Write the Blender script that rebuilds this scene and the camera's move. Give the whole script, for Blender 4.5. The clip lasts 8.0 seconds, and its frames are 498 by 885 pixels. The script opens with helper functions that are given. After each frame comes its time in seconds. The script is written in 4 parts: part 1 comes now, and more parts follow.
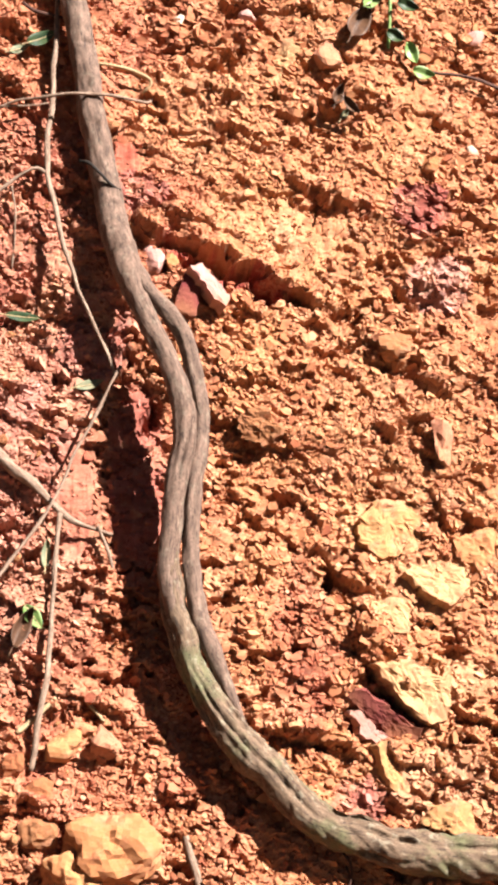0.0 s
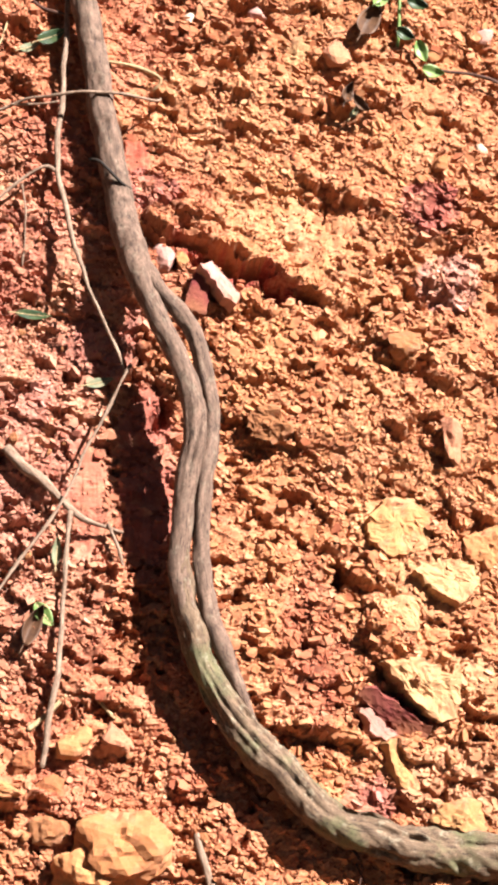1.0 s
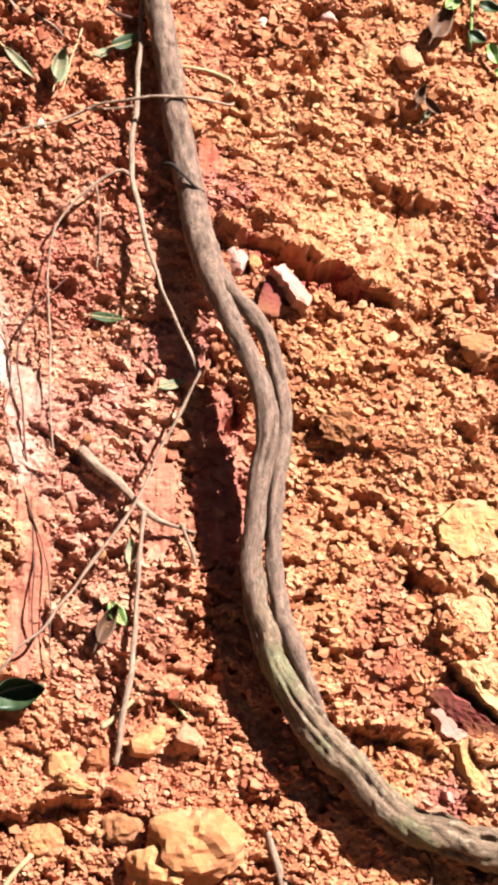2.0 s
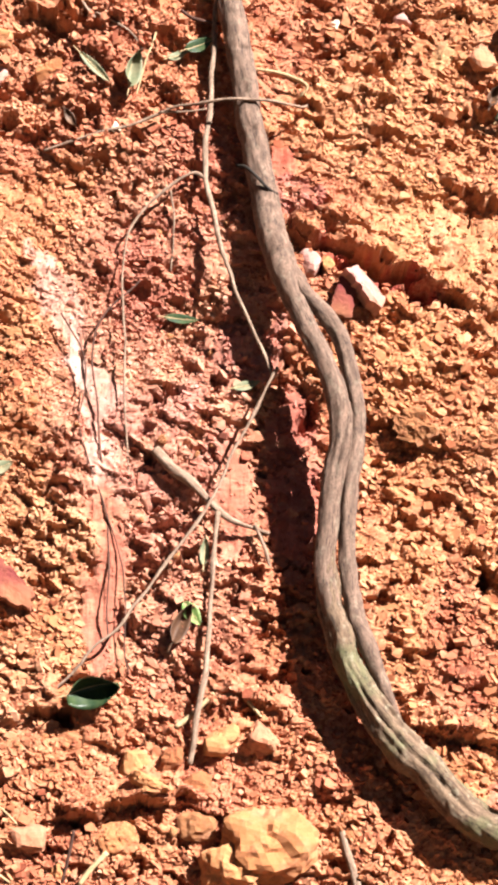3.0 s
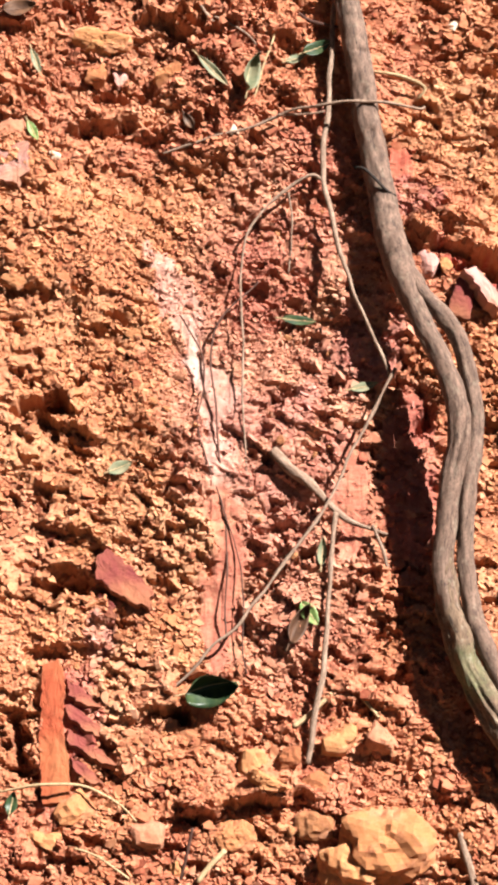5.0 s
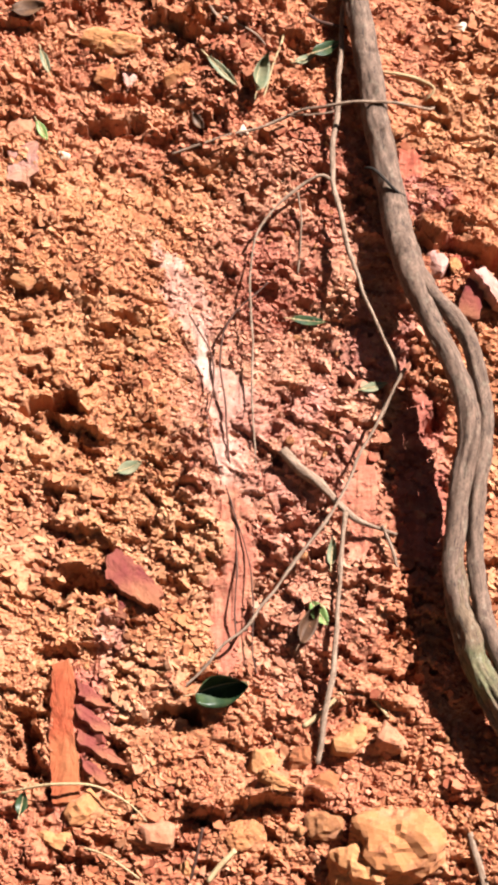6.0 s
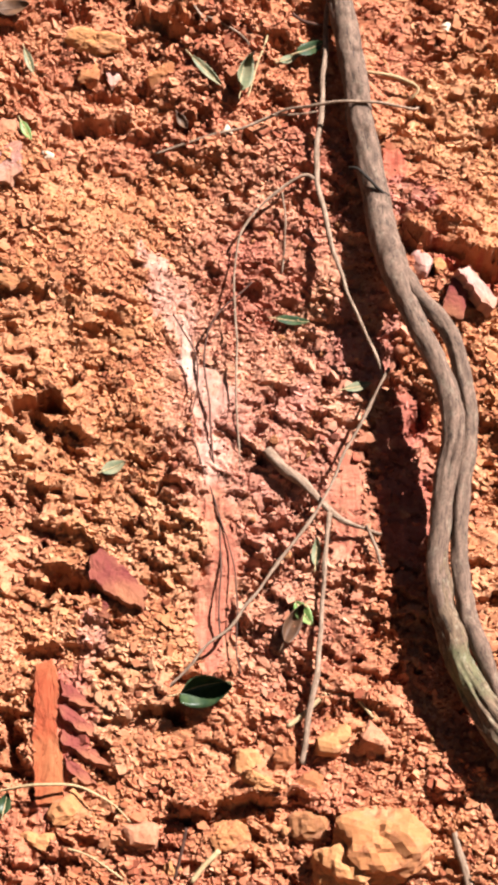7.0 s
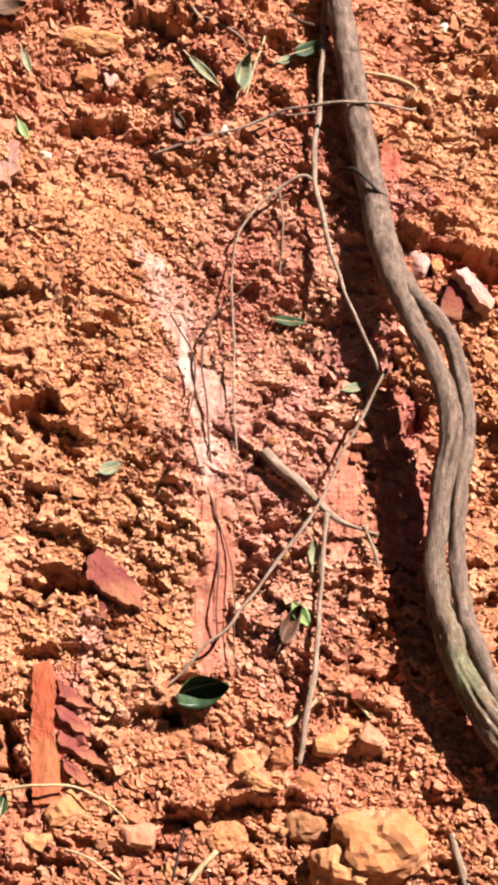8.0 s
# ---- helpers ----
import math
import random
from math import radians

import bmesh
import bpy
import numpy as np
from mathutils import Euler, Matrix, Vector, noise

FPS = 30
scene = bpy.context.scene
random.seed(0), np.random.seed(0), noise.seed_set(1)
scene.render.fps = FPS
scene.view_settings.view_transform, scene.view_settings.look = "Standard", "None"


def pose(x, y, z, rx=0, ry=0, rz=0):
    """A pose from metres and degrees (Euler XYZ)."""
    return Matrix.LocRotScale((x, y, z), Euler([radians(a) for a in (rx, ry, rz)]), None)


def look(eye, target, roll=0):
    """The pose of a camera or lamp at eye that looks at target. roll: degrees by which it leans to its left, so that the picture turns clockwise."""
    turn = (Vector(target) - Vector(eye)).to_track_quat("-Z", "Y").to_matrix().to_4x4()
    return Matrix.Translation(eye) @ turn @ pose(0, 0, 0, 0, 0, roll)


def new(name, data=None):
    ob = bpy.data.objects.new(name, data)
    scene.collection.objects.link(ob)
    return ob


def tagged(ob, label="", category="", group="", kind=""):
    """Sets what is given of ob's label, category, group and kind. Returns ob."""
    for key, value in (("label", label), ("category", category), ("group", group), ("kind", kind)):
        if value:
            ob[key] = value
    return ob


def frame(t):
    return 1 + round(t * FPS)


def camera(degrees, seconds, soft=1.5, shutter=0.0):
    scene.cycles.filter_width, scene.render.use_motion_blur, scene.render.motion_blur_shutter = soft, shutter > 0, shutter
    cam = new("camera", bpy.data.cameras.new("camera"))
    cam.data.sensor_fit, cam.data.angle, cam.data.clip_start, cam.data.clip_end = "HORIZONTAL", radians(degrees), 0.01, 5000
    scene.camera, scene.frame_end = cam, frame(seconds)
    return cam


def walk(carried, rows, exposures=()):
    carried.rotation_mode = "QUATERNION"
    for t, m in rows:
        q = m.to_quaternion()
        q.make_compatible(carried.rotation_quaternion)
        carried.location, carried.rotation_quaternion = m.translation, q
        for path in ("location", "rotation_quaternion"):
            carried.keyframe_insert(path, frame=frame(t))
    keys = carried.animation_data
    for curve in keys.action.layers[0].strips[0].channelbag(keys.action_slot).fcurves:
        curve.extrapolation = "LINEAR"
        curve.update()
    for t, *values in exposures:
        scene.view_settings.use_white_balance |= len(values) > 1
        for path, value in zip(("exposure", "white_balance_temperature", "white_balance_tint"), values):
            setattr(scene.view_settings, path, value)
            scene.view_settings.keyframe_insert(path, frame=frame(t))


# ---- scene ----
# A crumbling earth bank with hanging vines in full sun.
# Places on the bank are (across, up the slope, proud of it), in metres.
cam = camera(15.0, 8.0, soft=3.9)
PATH = [
    (0, pose(0.0301, -2.4732, 0.6759, 74.809, -1.768, -7.201)),
    (0.5, pose(0.026, -2.473, 0.674, 74.841, -1.791, -7.259)),
    (1, pose(0.0189, -2.475, 0.6765, 74.744, -1.787, -7.133)),
    (1.5, pose(0.0146, -2.4832, 0.6808, 74.74, -1.616, -6.197)),
    (3, pose(0.0114, -2.5026, 0.6786, 74.836, -0.7, -2.963)),
    (3.5, pose(0.0071, -2.5048, 0.6717, 74.987, -0.438, -1.911)),
    (4, pose(0.0045, -2.5087, 0.677, 74.907, -0.218, -0.904)),
    (4.5, pose(0, -2.5115, 0.6729, 75, -0, -0.001)),
    (6, pose(-0.0188, -2.5149, 0.6709, 75.079, -0.051, 0.171)),
    (6.5, pose(-0.0175, -2.5144, 0.669, 75.117, -0.093, -0.018)),
    (7, pose(-0.015, -2.5126, 0.6625, 75.24, -0.132, -0.22)),
    (7.5, pose(-0.016, -2.512, 0.6672, 75.148, -0.232, -0.341)),
    (8, pose(-0.0239, -2.5112, 0.6638, 75.221, -0.283, -0.463)),
]
EXPOSURES = [(0.0, 2.11), (3.5, 2.20), (4.5, 1.95), (6.5, 1.87), (8.0, 1.84)]
walk(cam, PATH, EXPOSURES)

# ---- light ----
SUN_WAY = Vector((-0.53, 0.270, -0.800)).normalized()
world = bpy.data.worlds.new("sky")
scene.world = world
world.use_nodes = True
sky = world.node_tree.nodes.new("ShaderNodeTexSky")
sky.sky_type, sky.sun_disc = "NISHITA", False
sky.sun_elevation = math.asin(-SUN_WAY.z)
sky.sun_rotation = math.atan2(-SUN_WAY.x, -SUN_WAY.y)
background = world.node_tree.nodes["Background"]
background.inputs["Strength"].default_value = 0.006
world.node_tree.links.new(sky.outputs["Color"], background.inputs["Color"])
sun = new("sun", bpy.data.lights.new("sun", "SUN"))
sun.data.energy, sun.data.angle, sun.data.color = 5.0, radians(0.53), (1.0, 0.96, 0.90)
sun.matrix_world = look((3, -1, 5), Vector((3, -1, 5)) + SUN_WAY)

# ---- the bank's frame ----
SLOPE = radians(55)
UP = Vector((0, math.cos(SLOPE), math.sin(SLOPE)))
OUT = Vector((0, -math.sin(SLOPE), math.cos(SLOPE)))
FOOT, BROW = -1.0, 1.5


def on_bank(x, u, h=0.0):
    return Vector((x, 0, 0)) + UP * float(u) + OUT * float(h)


# ---- noise over whole arrays ----
def scatter(ix, iy, k):
    n = (ix.astype(np.int64) * 374761393 + iy.astype(np.int64) * 668265263 + k * 2147483647) & 0xFFFFFFFF
    n = ((n ^ (n >> 13)) * 1274126177) & 0xFFFFFFFF
    n = ((n ^ (n >> 16)) * 2246822519) & 0xFFFFFFFF
    return ((n ^ (n >> 15)) & 0xFFFFFF) / float(0x1000000)


def soft_noise(x, y, k):
    ix, iy = np.floor(x), np.floor(y)
    fx, fy = x - ix, y - iy
    fx, fy = fx * fx * (3 - 2 * fx), fy * fy * (3 - 2 * fy)
    low = scatter(ix, iy, k) * (1 - fx) + scatter(ix + 1, iy, k) * fx
    high = scatter(ix, iy + 1, k) * (1 - fx) + scatter(ix + 1, iy + 1, k) * fx
    return (low * (1 - fy) + high * fy) * 2 - 1


def layered(x, y, k, octaves=4):
    total, size = 0.0, 1.0
    for i in range(octaves):
        total = total + size * soft_noise(x * 2 ** i + 17.3 * i, y * 2 ** i - 9.1 * i, k + i)
        size *= 0.5
    return total


def shards(x, y, k):
    """Cells: distance to the joint, the cell's random number, and the offset from its middle."""
    ix, iy = np.floor(x), np.floor(y)
    first, second = np.full(x.shape, 9.0), np.full(x.shape, 9.0)
    number, dx, dy = np.zeros(x.shape), np.zeros(x.shape), np.zeros(x.shape)
    for ox in (-1, 0, 1):
        for oy in (-1, 0, 1):
            cx, cy = ix + ox, iy + oy
            px, py = cx + scatter(cx, cy, k), cy + scatter(cx, cy, k + 1)
            d = np.hypot(x - px, y - py)
            near = d < first
            second = np.where(near, first, np.minimum(second, d))
            number = np.where(near, scatter(cx, cy, k + 2), number)
            dx, dy = np.where(near, x - px, dx), np.where(near, y - py, dy)
            first = np.where(near, d, first)
    return second - first, number, dx, dy


def ramp(a, b, v):
    t = np.clip((v - a) / (b - a), 0, 1)
    return t * t * (3 - 2 * t)


# ---- relief of the bank ----
# overhanging lips: ends of the lower edge, height
LIPS = [
    ((0.221, 0.312), (0.469, 0.212), 0.026), ((0.436, 0.394), (0.559, 0.340), 0.018), ((-0.286, 0.494), (-0.171, 0.510), 0.018),
    ((-0.370, 0.253), (-0.317, 0.238), 0.016), ((-0.313, 0.035), (-0.226, 0.012), 0.024), ((-0.181, -0.396), (-0.112, -0.363), 0.024),
    ((0.484, -0.298), (0.570, -0.396), 0.036), ((0.535, 0.007), (0.631, 0.041), 0.012), ((0.333, 0.007), (0.430, -0.005), 0.010),
    ((0.405, 0.108), (0.479, 0.100), 0.010), ((0.539, 0.121), (0.598, 0.108), 0.02), ((-0.291, -0.119), (-0.222, -0.139), 0.018),
    ((-0.001, -0.206), (0.091, -0.135), 0.02), ((0.467, -0.210), (0.519, -0.225), 0.02), ((0.381, -0.411), (0.489, -0.437), 0.02),
    ((-0.170, 0.683), (-0.093, 0.647), 0.02), ((0.008, 0.647), (0.074, 0.591), 0.02), ((-0.206, -0.426), (-0.165, -0.455), 0.02),
    ((0.209, 0.304), (0.245, 0.282), 0.02), ((-0.102, -0.506), (0.057, -0.491), 0.02), ((0.613, -0.095), (0.649, -0.206), 0.016),
]
# mineral patches, one of them shading a crevice: middle, half sizes, lean in degrees, red, yellow, pale, smoothness
PATCHES = [
    ((-0.204, 0.070), 0.340, 0.600, 0, 0.0, 0.36, 0.02, 0.0),
    ((0.030, 0.060), 0.170, 0.420, 0, 0.04, 0.06, 0.22, 0.05),
    ((0.579, 0.070), 0.330, 0.900, 0, 0.0, 0.42, 0.0, 0.08), ((0.662, 0.313), 0.130, 0.300, 0, 0.0, 0.35, 0.0, 0.42), ((0.449, 0.121), 0.080, 0.090, 0, 0.0, 0.40, 0.0, 0.35),
    ((-0.040, 0.000), 0.040, 0.090, 0, 0.32, 0.05, 0.56, 0.90), ((-0.049, -0.198), 0.030, 0.150, 0, 0.62, 0.18, 0.10, 0.97),
    ((-0.068, 0.085), 0.028, 0.060, -20, 0.26, 0.05, 0.55, 0.90), ((-0.138, 0.258), 0.018, 0.050, -28, 0.3, 0.1, 0.55, 0.8),
    ((-0.108, 0.205), 0.036, 0.060, -30, 0.26, 0.05, 0.45, 0.70), ((-0.090, 0.140), 0.013, 0.050, -14, 0.0, 0.05, 0.85, 0.97),
    ((-0.231, -0.378), 0.034, 0.075, 0, 0.9, 0.0, 0.12, 0.2), ((-0.261, -0.411), 0.026, 0.110, 0, 0.85, 0.15, 0.05, 0.97),
    ((0.126, -0.078), 0.036, 0.100, 0, 0.60, 0.25, 0.10, 0.92), ((0.211, -0.054), 0.042, 0.150, 0, 0.8, 0.0, 0.12, 0.8),
    ((0.038, -0.005), 0.090, 0.105, 10, 0.42, 0.0, 0.26, 0.12), ((0.011, 0.260), 0.095, 0.090, 0, 0.5, 0.0, 0.12, 0.1),
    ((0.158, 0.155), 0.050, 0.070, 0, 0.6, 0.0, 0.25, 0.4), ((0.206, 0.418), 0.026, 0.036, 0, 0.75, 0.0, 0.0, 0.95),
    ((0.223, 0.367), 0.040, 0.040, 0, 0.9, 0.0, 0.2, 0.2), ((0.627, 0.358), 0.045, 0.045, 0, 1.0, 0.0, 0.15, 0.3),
    ((0.648, 0.242), 0.055, 0.050, 0, 0.5, 0.0, 0.45, 0.2), ((-0.206, -0.283), 0.022, 0.042, 0, 0.7, 0.0, 0.4, 0.3),
    ((0.451, 0.304), 0.150, 0.075, 20, 0.0, 0.6, 0.03, 0.55), ((0.584, -0.214), 0.075, 0.052, 0, 0.0, 0.9, 0.10, 0.6),
    ((0.592, -0.340), 0.090, 0.040, 10, 0.0, 0.9, 0.14, 0.35), ((-0.224, -0.062), 0.110, 0.100, 0, 0.0, 0.5, 0.03, 0.05),
    ((-0.138, -0.143), 0.090, 0.080, 0, 0.0, 0.65, 0.12, 0.05), ((0.534, -0.127), 0.070, 0.040, 0, 0.0, 0.8, 0.08, 0.45),
    ((0.363, 0.496), 0.150, 0.120, 15, 0.0, 0.55, 0.05, 0.05), ((0.417, -0.298), 0.050, 0.120, 0, 0.25, 0.1, 0.0, 0.1),
    ((-0.176, 0.562), 0.200, 0.150, 0, 0.10, 0.12, 0.03, 0.0), ((0.515, -0.381), 0.046, 0.032, -30, 1.0, 0.0, 0.0, 0.9),
    ((0.493, -0.491), 0.040, 0.025, 0, 0.8, 0.0, 0.2, 0.6), ((0.098, 0.422), 0.060, 0.110, 0, 0.35, 0.0, 0.1, 0.0),
    # the thin strip at (0.345, 0.250) is red clay painted in to deepen crevice shade
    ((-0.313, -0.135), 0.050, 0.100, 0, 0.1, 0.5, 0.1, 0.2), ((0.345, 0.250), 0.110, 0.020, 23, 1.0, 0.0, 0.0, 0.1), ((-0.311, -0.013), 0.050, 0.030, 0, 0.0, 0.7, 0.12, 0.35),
    ((-0.164, -0.344), 0.060, 0.080, 0, 0.05, 0.6, 0.15, 0.1), ((0.578, 0.053), 0.120, 0.160, 0, 0.0, 0.55, 0.05, 0.15),
    ((0.596, -0.477), 0.090, 0.060, 0, 0.0, 0.6, 0.15, 0.1), ((0.186, -0.563), 0.250, 0.060, 0, 0.0, 0.2, 0.0, 0.0),
]


# hollows: middle, half sizes, depth
HOLLOWS = [
    ((0.262, 0.284), 0.034, 0.014, 0.060), ((0.316, 0.262), 0.042, 0.019, 0.085), ((0.366, 0.240), 0.046, 0.021, 0.090), ((0.418, 0.220), 0.036, 0.013, 0.060), ((0.455, 0.205), 0.020, 0.007, 0.030), ((0.420, 0.372), 0.030, 0.008, 0.030), ((0.472, 0.352), 0.034, 0.009, 0.034), ((0.560, 0.262), 0.016, 0.018, 0.040), ((0.430, 0.262), 0.018, 0.006, 0.022), ((-0.141, -0.380), 0.030, 0.010, 0.022),
    ((-0.266, 0.041), 0.030, 0.016, 0.024), ((0.524, -0.382), 0.050, 0.034, 0.062), ((0.480, -0.186), 0.018, 0.018, 0.024), ((-0.159, -0.398), 0.034, 0.012, 0.020),
    ((0.245, 0.045), 0.014, 0.013, 0.022), ((0.558, 0.121), 0.020, 0.018, 0.024), ((-0.262, -0.196), 0.040, 0.022, 0.080), ((-0.306, -0.410), 0.014, 0.040, 0.034), ((-0.206, -0.392), 0.024, 0.007, 0.030), ((-0.196, -0.430), 0.026, 0.007, 0.030), ((-0.222, -0.356), 0.020, 0.006, 0.026), ((-0.022, -0.120), 0.010, 0.014, 0.020), ((0.030, -0.130), 0.034, 0.010, 0.026), ((-0.300, 0.060), 0.036, 0.020, 0.070), ((0.236, 0.036), 0.018, 0.024, 0.070), ((0.462, -0.200), 0.022, 0.024, 0.070), ((-0.066, -0.330), 0.030, 0.016, 0.040), ((-0.118, -0.374), 0.036, 0.012, 0.060), ((0.512, 0.558), 0.022, 0.010, 0.022),
    ((0.022, -0.174), 0.014, 0.020, 0.020), ((0.661, -0.135), 0.011, 0.036, 0.018), ((0.535, 0.203), 0.016, 0.010, 0.018), ((-0.094, 0.674), 0.022, 0.018, 0.026),
    ((0.041, 0.615), 0.022, 0.014, 0.022), ((0.602, 0.269), 0.014, 0.012, 0.018), ((-0.198, -0.429), 0.020, 0.014, 0.020), ((-0.308, -0.433), 0.016, 0.030, 0.018),
]
lip_rng = random.Random(21)
for _ in range(60):
    HOLLOWS.append(((lip_rng.uniform(-0.46, 0.82), lip_rng.uniform(-0.64, 0.80)), lip_rng.uniform(0.006, 0.016), lip_rng.uniform(0.004, 0.009), lip_rng.uniform(0.010, 0.020)))
for _ in range(46):
    lx, lu, ll = lip_rng.uniform(-0.46, 0.82), lip_rng.uniform(-0.64, 0.80), lip_rng.uniform(0.025, 0.075)
    LIPS.append(((lx, lu), (lx + ll, lu + ll * lip_rng.uniform(-0.45, 0.3)), lip_rng.uniform(0.006, 0.014)))


def minerals(x, u):
    """Red, yellow, pale and smooth, 0 to 1, at places on the bank."""
    wx = x + 0.009 * layered(x / 0.025, u / 0.025, 41, 3)
    wu = u + 0.014 * layered(x / 0.025, u / 0.025, 47, 3)
    mix = [np.zeros(x.shape) for _ in range(4)]
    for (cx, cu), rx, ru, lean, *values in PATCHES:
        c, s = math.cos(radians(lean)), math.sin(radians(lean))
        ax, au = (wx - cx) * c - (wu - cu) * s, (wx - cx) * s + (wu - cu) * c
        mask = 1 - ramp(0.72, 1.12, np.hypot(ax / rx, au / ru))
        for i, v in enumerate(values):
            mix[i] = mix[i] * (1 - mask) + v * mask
    return mix


def relief(x, u):
    smooth = minerals(x, u)[3]
    rough = 1 - smooth
    wx = x + 0.006 * layered(x / 0.02, u / 0.02, 3, 2)
    wu = u + 0.006 * layered(x / 0.02, u / 0.02, 5, 2)
    h = 0.020 * layered(x / 0.26, u / 0.26, 11, 3) + 0.006 * rough * layered(x / 0.05, u / 0.05, 21, 3)
    big = ramp(-0.25, 0.35, layered(x / 0.12, u / 0.12, 31, 3))
    # beds that dip to one side, broken into plates
    bed = (wu * 0.93 + wx * 0.36) / 0.030 + 0.6 * layered(x / 0.08, u / 0.08, 61, 2)
    saw = bed - np.floor(bed)
    h = h + rough * 0.0055 * (saw ** 0.6 * (1 - ramp(0.88, 1.0, saw))) * ramp(-0.2, 0.5, layered(x / 0.15, u / 0.15, 67, 2))
    for size, depth, k, cover in ((0.060, 0.013, 101, 0.75), (0.026, 0.0070, 111, 0.75), (0.0125, 0.0052, 121, 0.70), (0.0070, 0.0020, 131, 0.6)):
        joint, number, dx, dy = shards((wx * 0.92 - wu * 0.39) / (1.35 * size), (wx * 0.39 + wu * 0.92) / (0.85 * size), k)
        tilt = (scatter(number * 9973, number * 71, k) - 0.5) * dx + (scatter(number * 7919, number * 37, k) - 0.75) * dy
        gap = 1 - ramp(0.0, 0.10, joint)
        where = ramp(1 - cover - 0.25, 1 - cover + 0.25, 0.5 + 0.5 * layered(x / 0.09, u / 0.09, k + 5, 2))
        h = h + rough * where * depth * ((number - 0.5) + 1.5 * tilt - 0.3 * gap) * (0.5 + 0.5 * big)
    crack = shards((x + 0.012 * layered(x / 0.03, u / 0.03, 151, 3)) / 0.050, (u + 0.012 * layered(x / 0.03, u / 0.03, 157, 3)) / 0.065, 141)[0]
    h = h - 0.007 * (1 - ramp(0.0, 0.045, crack)) * ramp(-0.15, 0.3, layered(x / 0.2, u / 0.2, 161, 2)) * (1 - 0.9 * smooth)
    # pits between the broken plates, longer along the beds
    along, across = wx * 0.94 - wu * 0.34, wx * 0.34 + wu * 0.94
    pit = ramp(0.38, 0.54, layered(along / 0.024, across / 0.011, 231, 3)) * ramp(-0.35, 0.25, layered(x / 0.14, u / 0.14, 241, 2))
    h = h - 0.022 * rough * pit
    wx = wx + 0.010 * layered(x / 0.030, u / 0.030, 171, 4)
    wu = wu + 0.007 * layered(x / 0.030, u / 0.030, 177, 4)
    wu = wu + 0.003 * layered(x / 0.008, u / 0.02, 187, 2)
    uneven = 0.9 + 0.6 * layered(x / 0.03, u / 0.03, 181, 2)
    lift = np.zeros(x.shape)
    for (x0, u0), (x1, u1), height in LIPS:
        t = (wx - x0) / (x1 - x0)
        below = wu - (u0 + (u1 - u0) * np.clip(t, -0.3, 1.3))
        ends = ramp(-0.12, 0.15, t) * (1 - ramp(0.85, 1.12, t))
        lift = lift + height * ends * (ramp(0.0, 0.007, below) * np.exp(-(np.maximum(below, 0) / (2.2 * height)) ** 2)
                                 - 1.0 * (1 - ramp(-0.005, 0.0, below)) * np.exp(-(np.minimum(below, 0) / 0.016) ** 2) * (below < 0))
    for (cx, cu), rx, ru, depth in HOLLOWS:
        lift = lift - depth * (1 - ramp(0.55, 1.05, np.hypot((wx - cx) / rx, (wu - cu) / ru)))
    h = h + lift * uneven * (1 - 0.8 * smooth)
    # upright flutes in the smooth clay
    h = h + smooth * 0.0022 * layered(x / 0.012, u / 0.14, 81, 3)
    near = ramp(-1.1, -0.55, x) * (1 - ramp(0.95, 1.5, x)) * ramp(-1.2, -0.75, u) * (1 - ramp(0.9, 1.4, u))
    far = 0.03 * layered(x / 0.7, u / 0.7, 191, 4)
    return far * (1 - near) + near * h + near * (0.4 + 0.6 * rough) * 0.0013 * layered(x / 0.007, u / 0.006, 91, 2)


def spread(fine_from, fine_to, step, far, growth=1.10):
    inner = np.arange(fine_from, fine_to, step)
    gaps = [step * growth]
    while sum(gaps) < far:
        gaps.append(gaps[-1] * growth)
    out = np.cumsum(gaps)
    return np.concatenate([fine_from - out[::-1], inner, inner[-1] + out])


GRID_X = spread(-0.50, 0.90, 0.0027, 500)
GRID_U = spread(-0.72, 0.86, 0.0027, 500)
GX, GU = np.meshgrid(GRID_X, GRID_U)
GH = relief(GX, GU)
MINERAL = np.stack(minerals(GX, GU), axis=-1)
# the last channel carries each shard's own tone
MINERAL[..., 3] = 0.6 * shards((GX * 0.92 - GU * 0.39) / 0.0351, (GX * 0.39 + GU * 0.92) / 0.0221, 111)[1] + 0.4 * shards((GX * 0.92 - GU * 0.39) / 0.0169, (GX * 0.39 + GU * 0.92) / 0.0106, 121)[1]
# the profile: level ground, the bank, level ground above
lean = SLOPE * ramp(FOOT - 0.12, FOOT + 0.12, GRID_U) * (1 - ramp(BROW - 0.15, BROW + 0.15, GRID_U))
mid = 0.5 * (lean[1:] + lean[:-1])
py = np.concatenate([[0], np.cumsum(np.cos(mid) * np.diff(GRID_U))])
pz = np.concatenate([[0], np.cumsum(np.sin(mid) * np.diff(GRID_U))])
py, pz = py - np.interp(0, GRID_U, py), pz - np.interp(0, GRID_U, pz)


def ground_height(x, u):
    i = int(np.clip(np.searchsorted(GRID_X, x) - 1, 0, len(GRID_X) - 2))
    j = int(np.clip(np.searchsorted(GRID_U, u) - 1, 0, len(GRID_U) - 2))
    return float(GH[j:j + 2, i:i + 2].mean())


# ---- materials ----
def material(name, rough=0.9):
    m = bpy.data.materials.new(name)
    m.use_nodes = True
    t = m.node_tree
    shader = t.nodes["Principled BSDF"]
    shader.inputs["Roughness"].default_value = rough
    shader.inputs["Specular IOR Level"].default_value = 0.25
    return m, t, shader


def node(t, kind, **values):
    n = t.nodes.new(kind)
    for key, value in values.items():
        n.inputs[key.replace("_", " ")].default_value = value
    return n


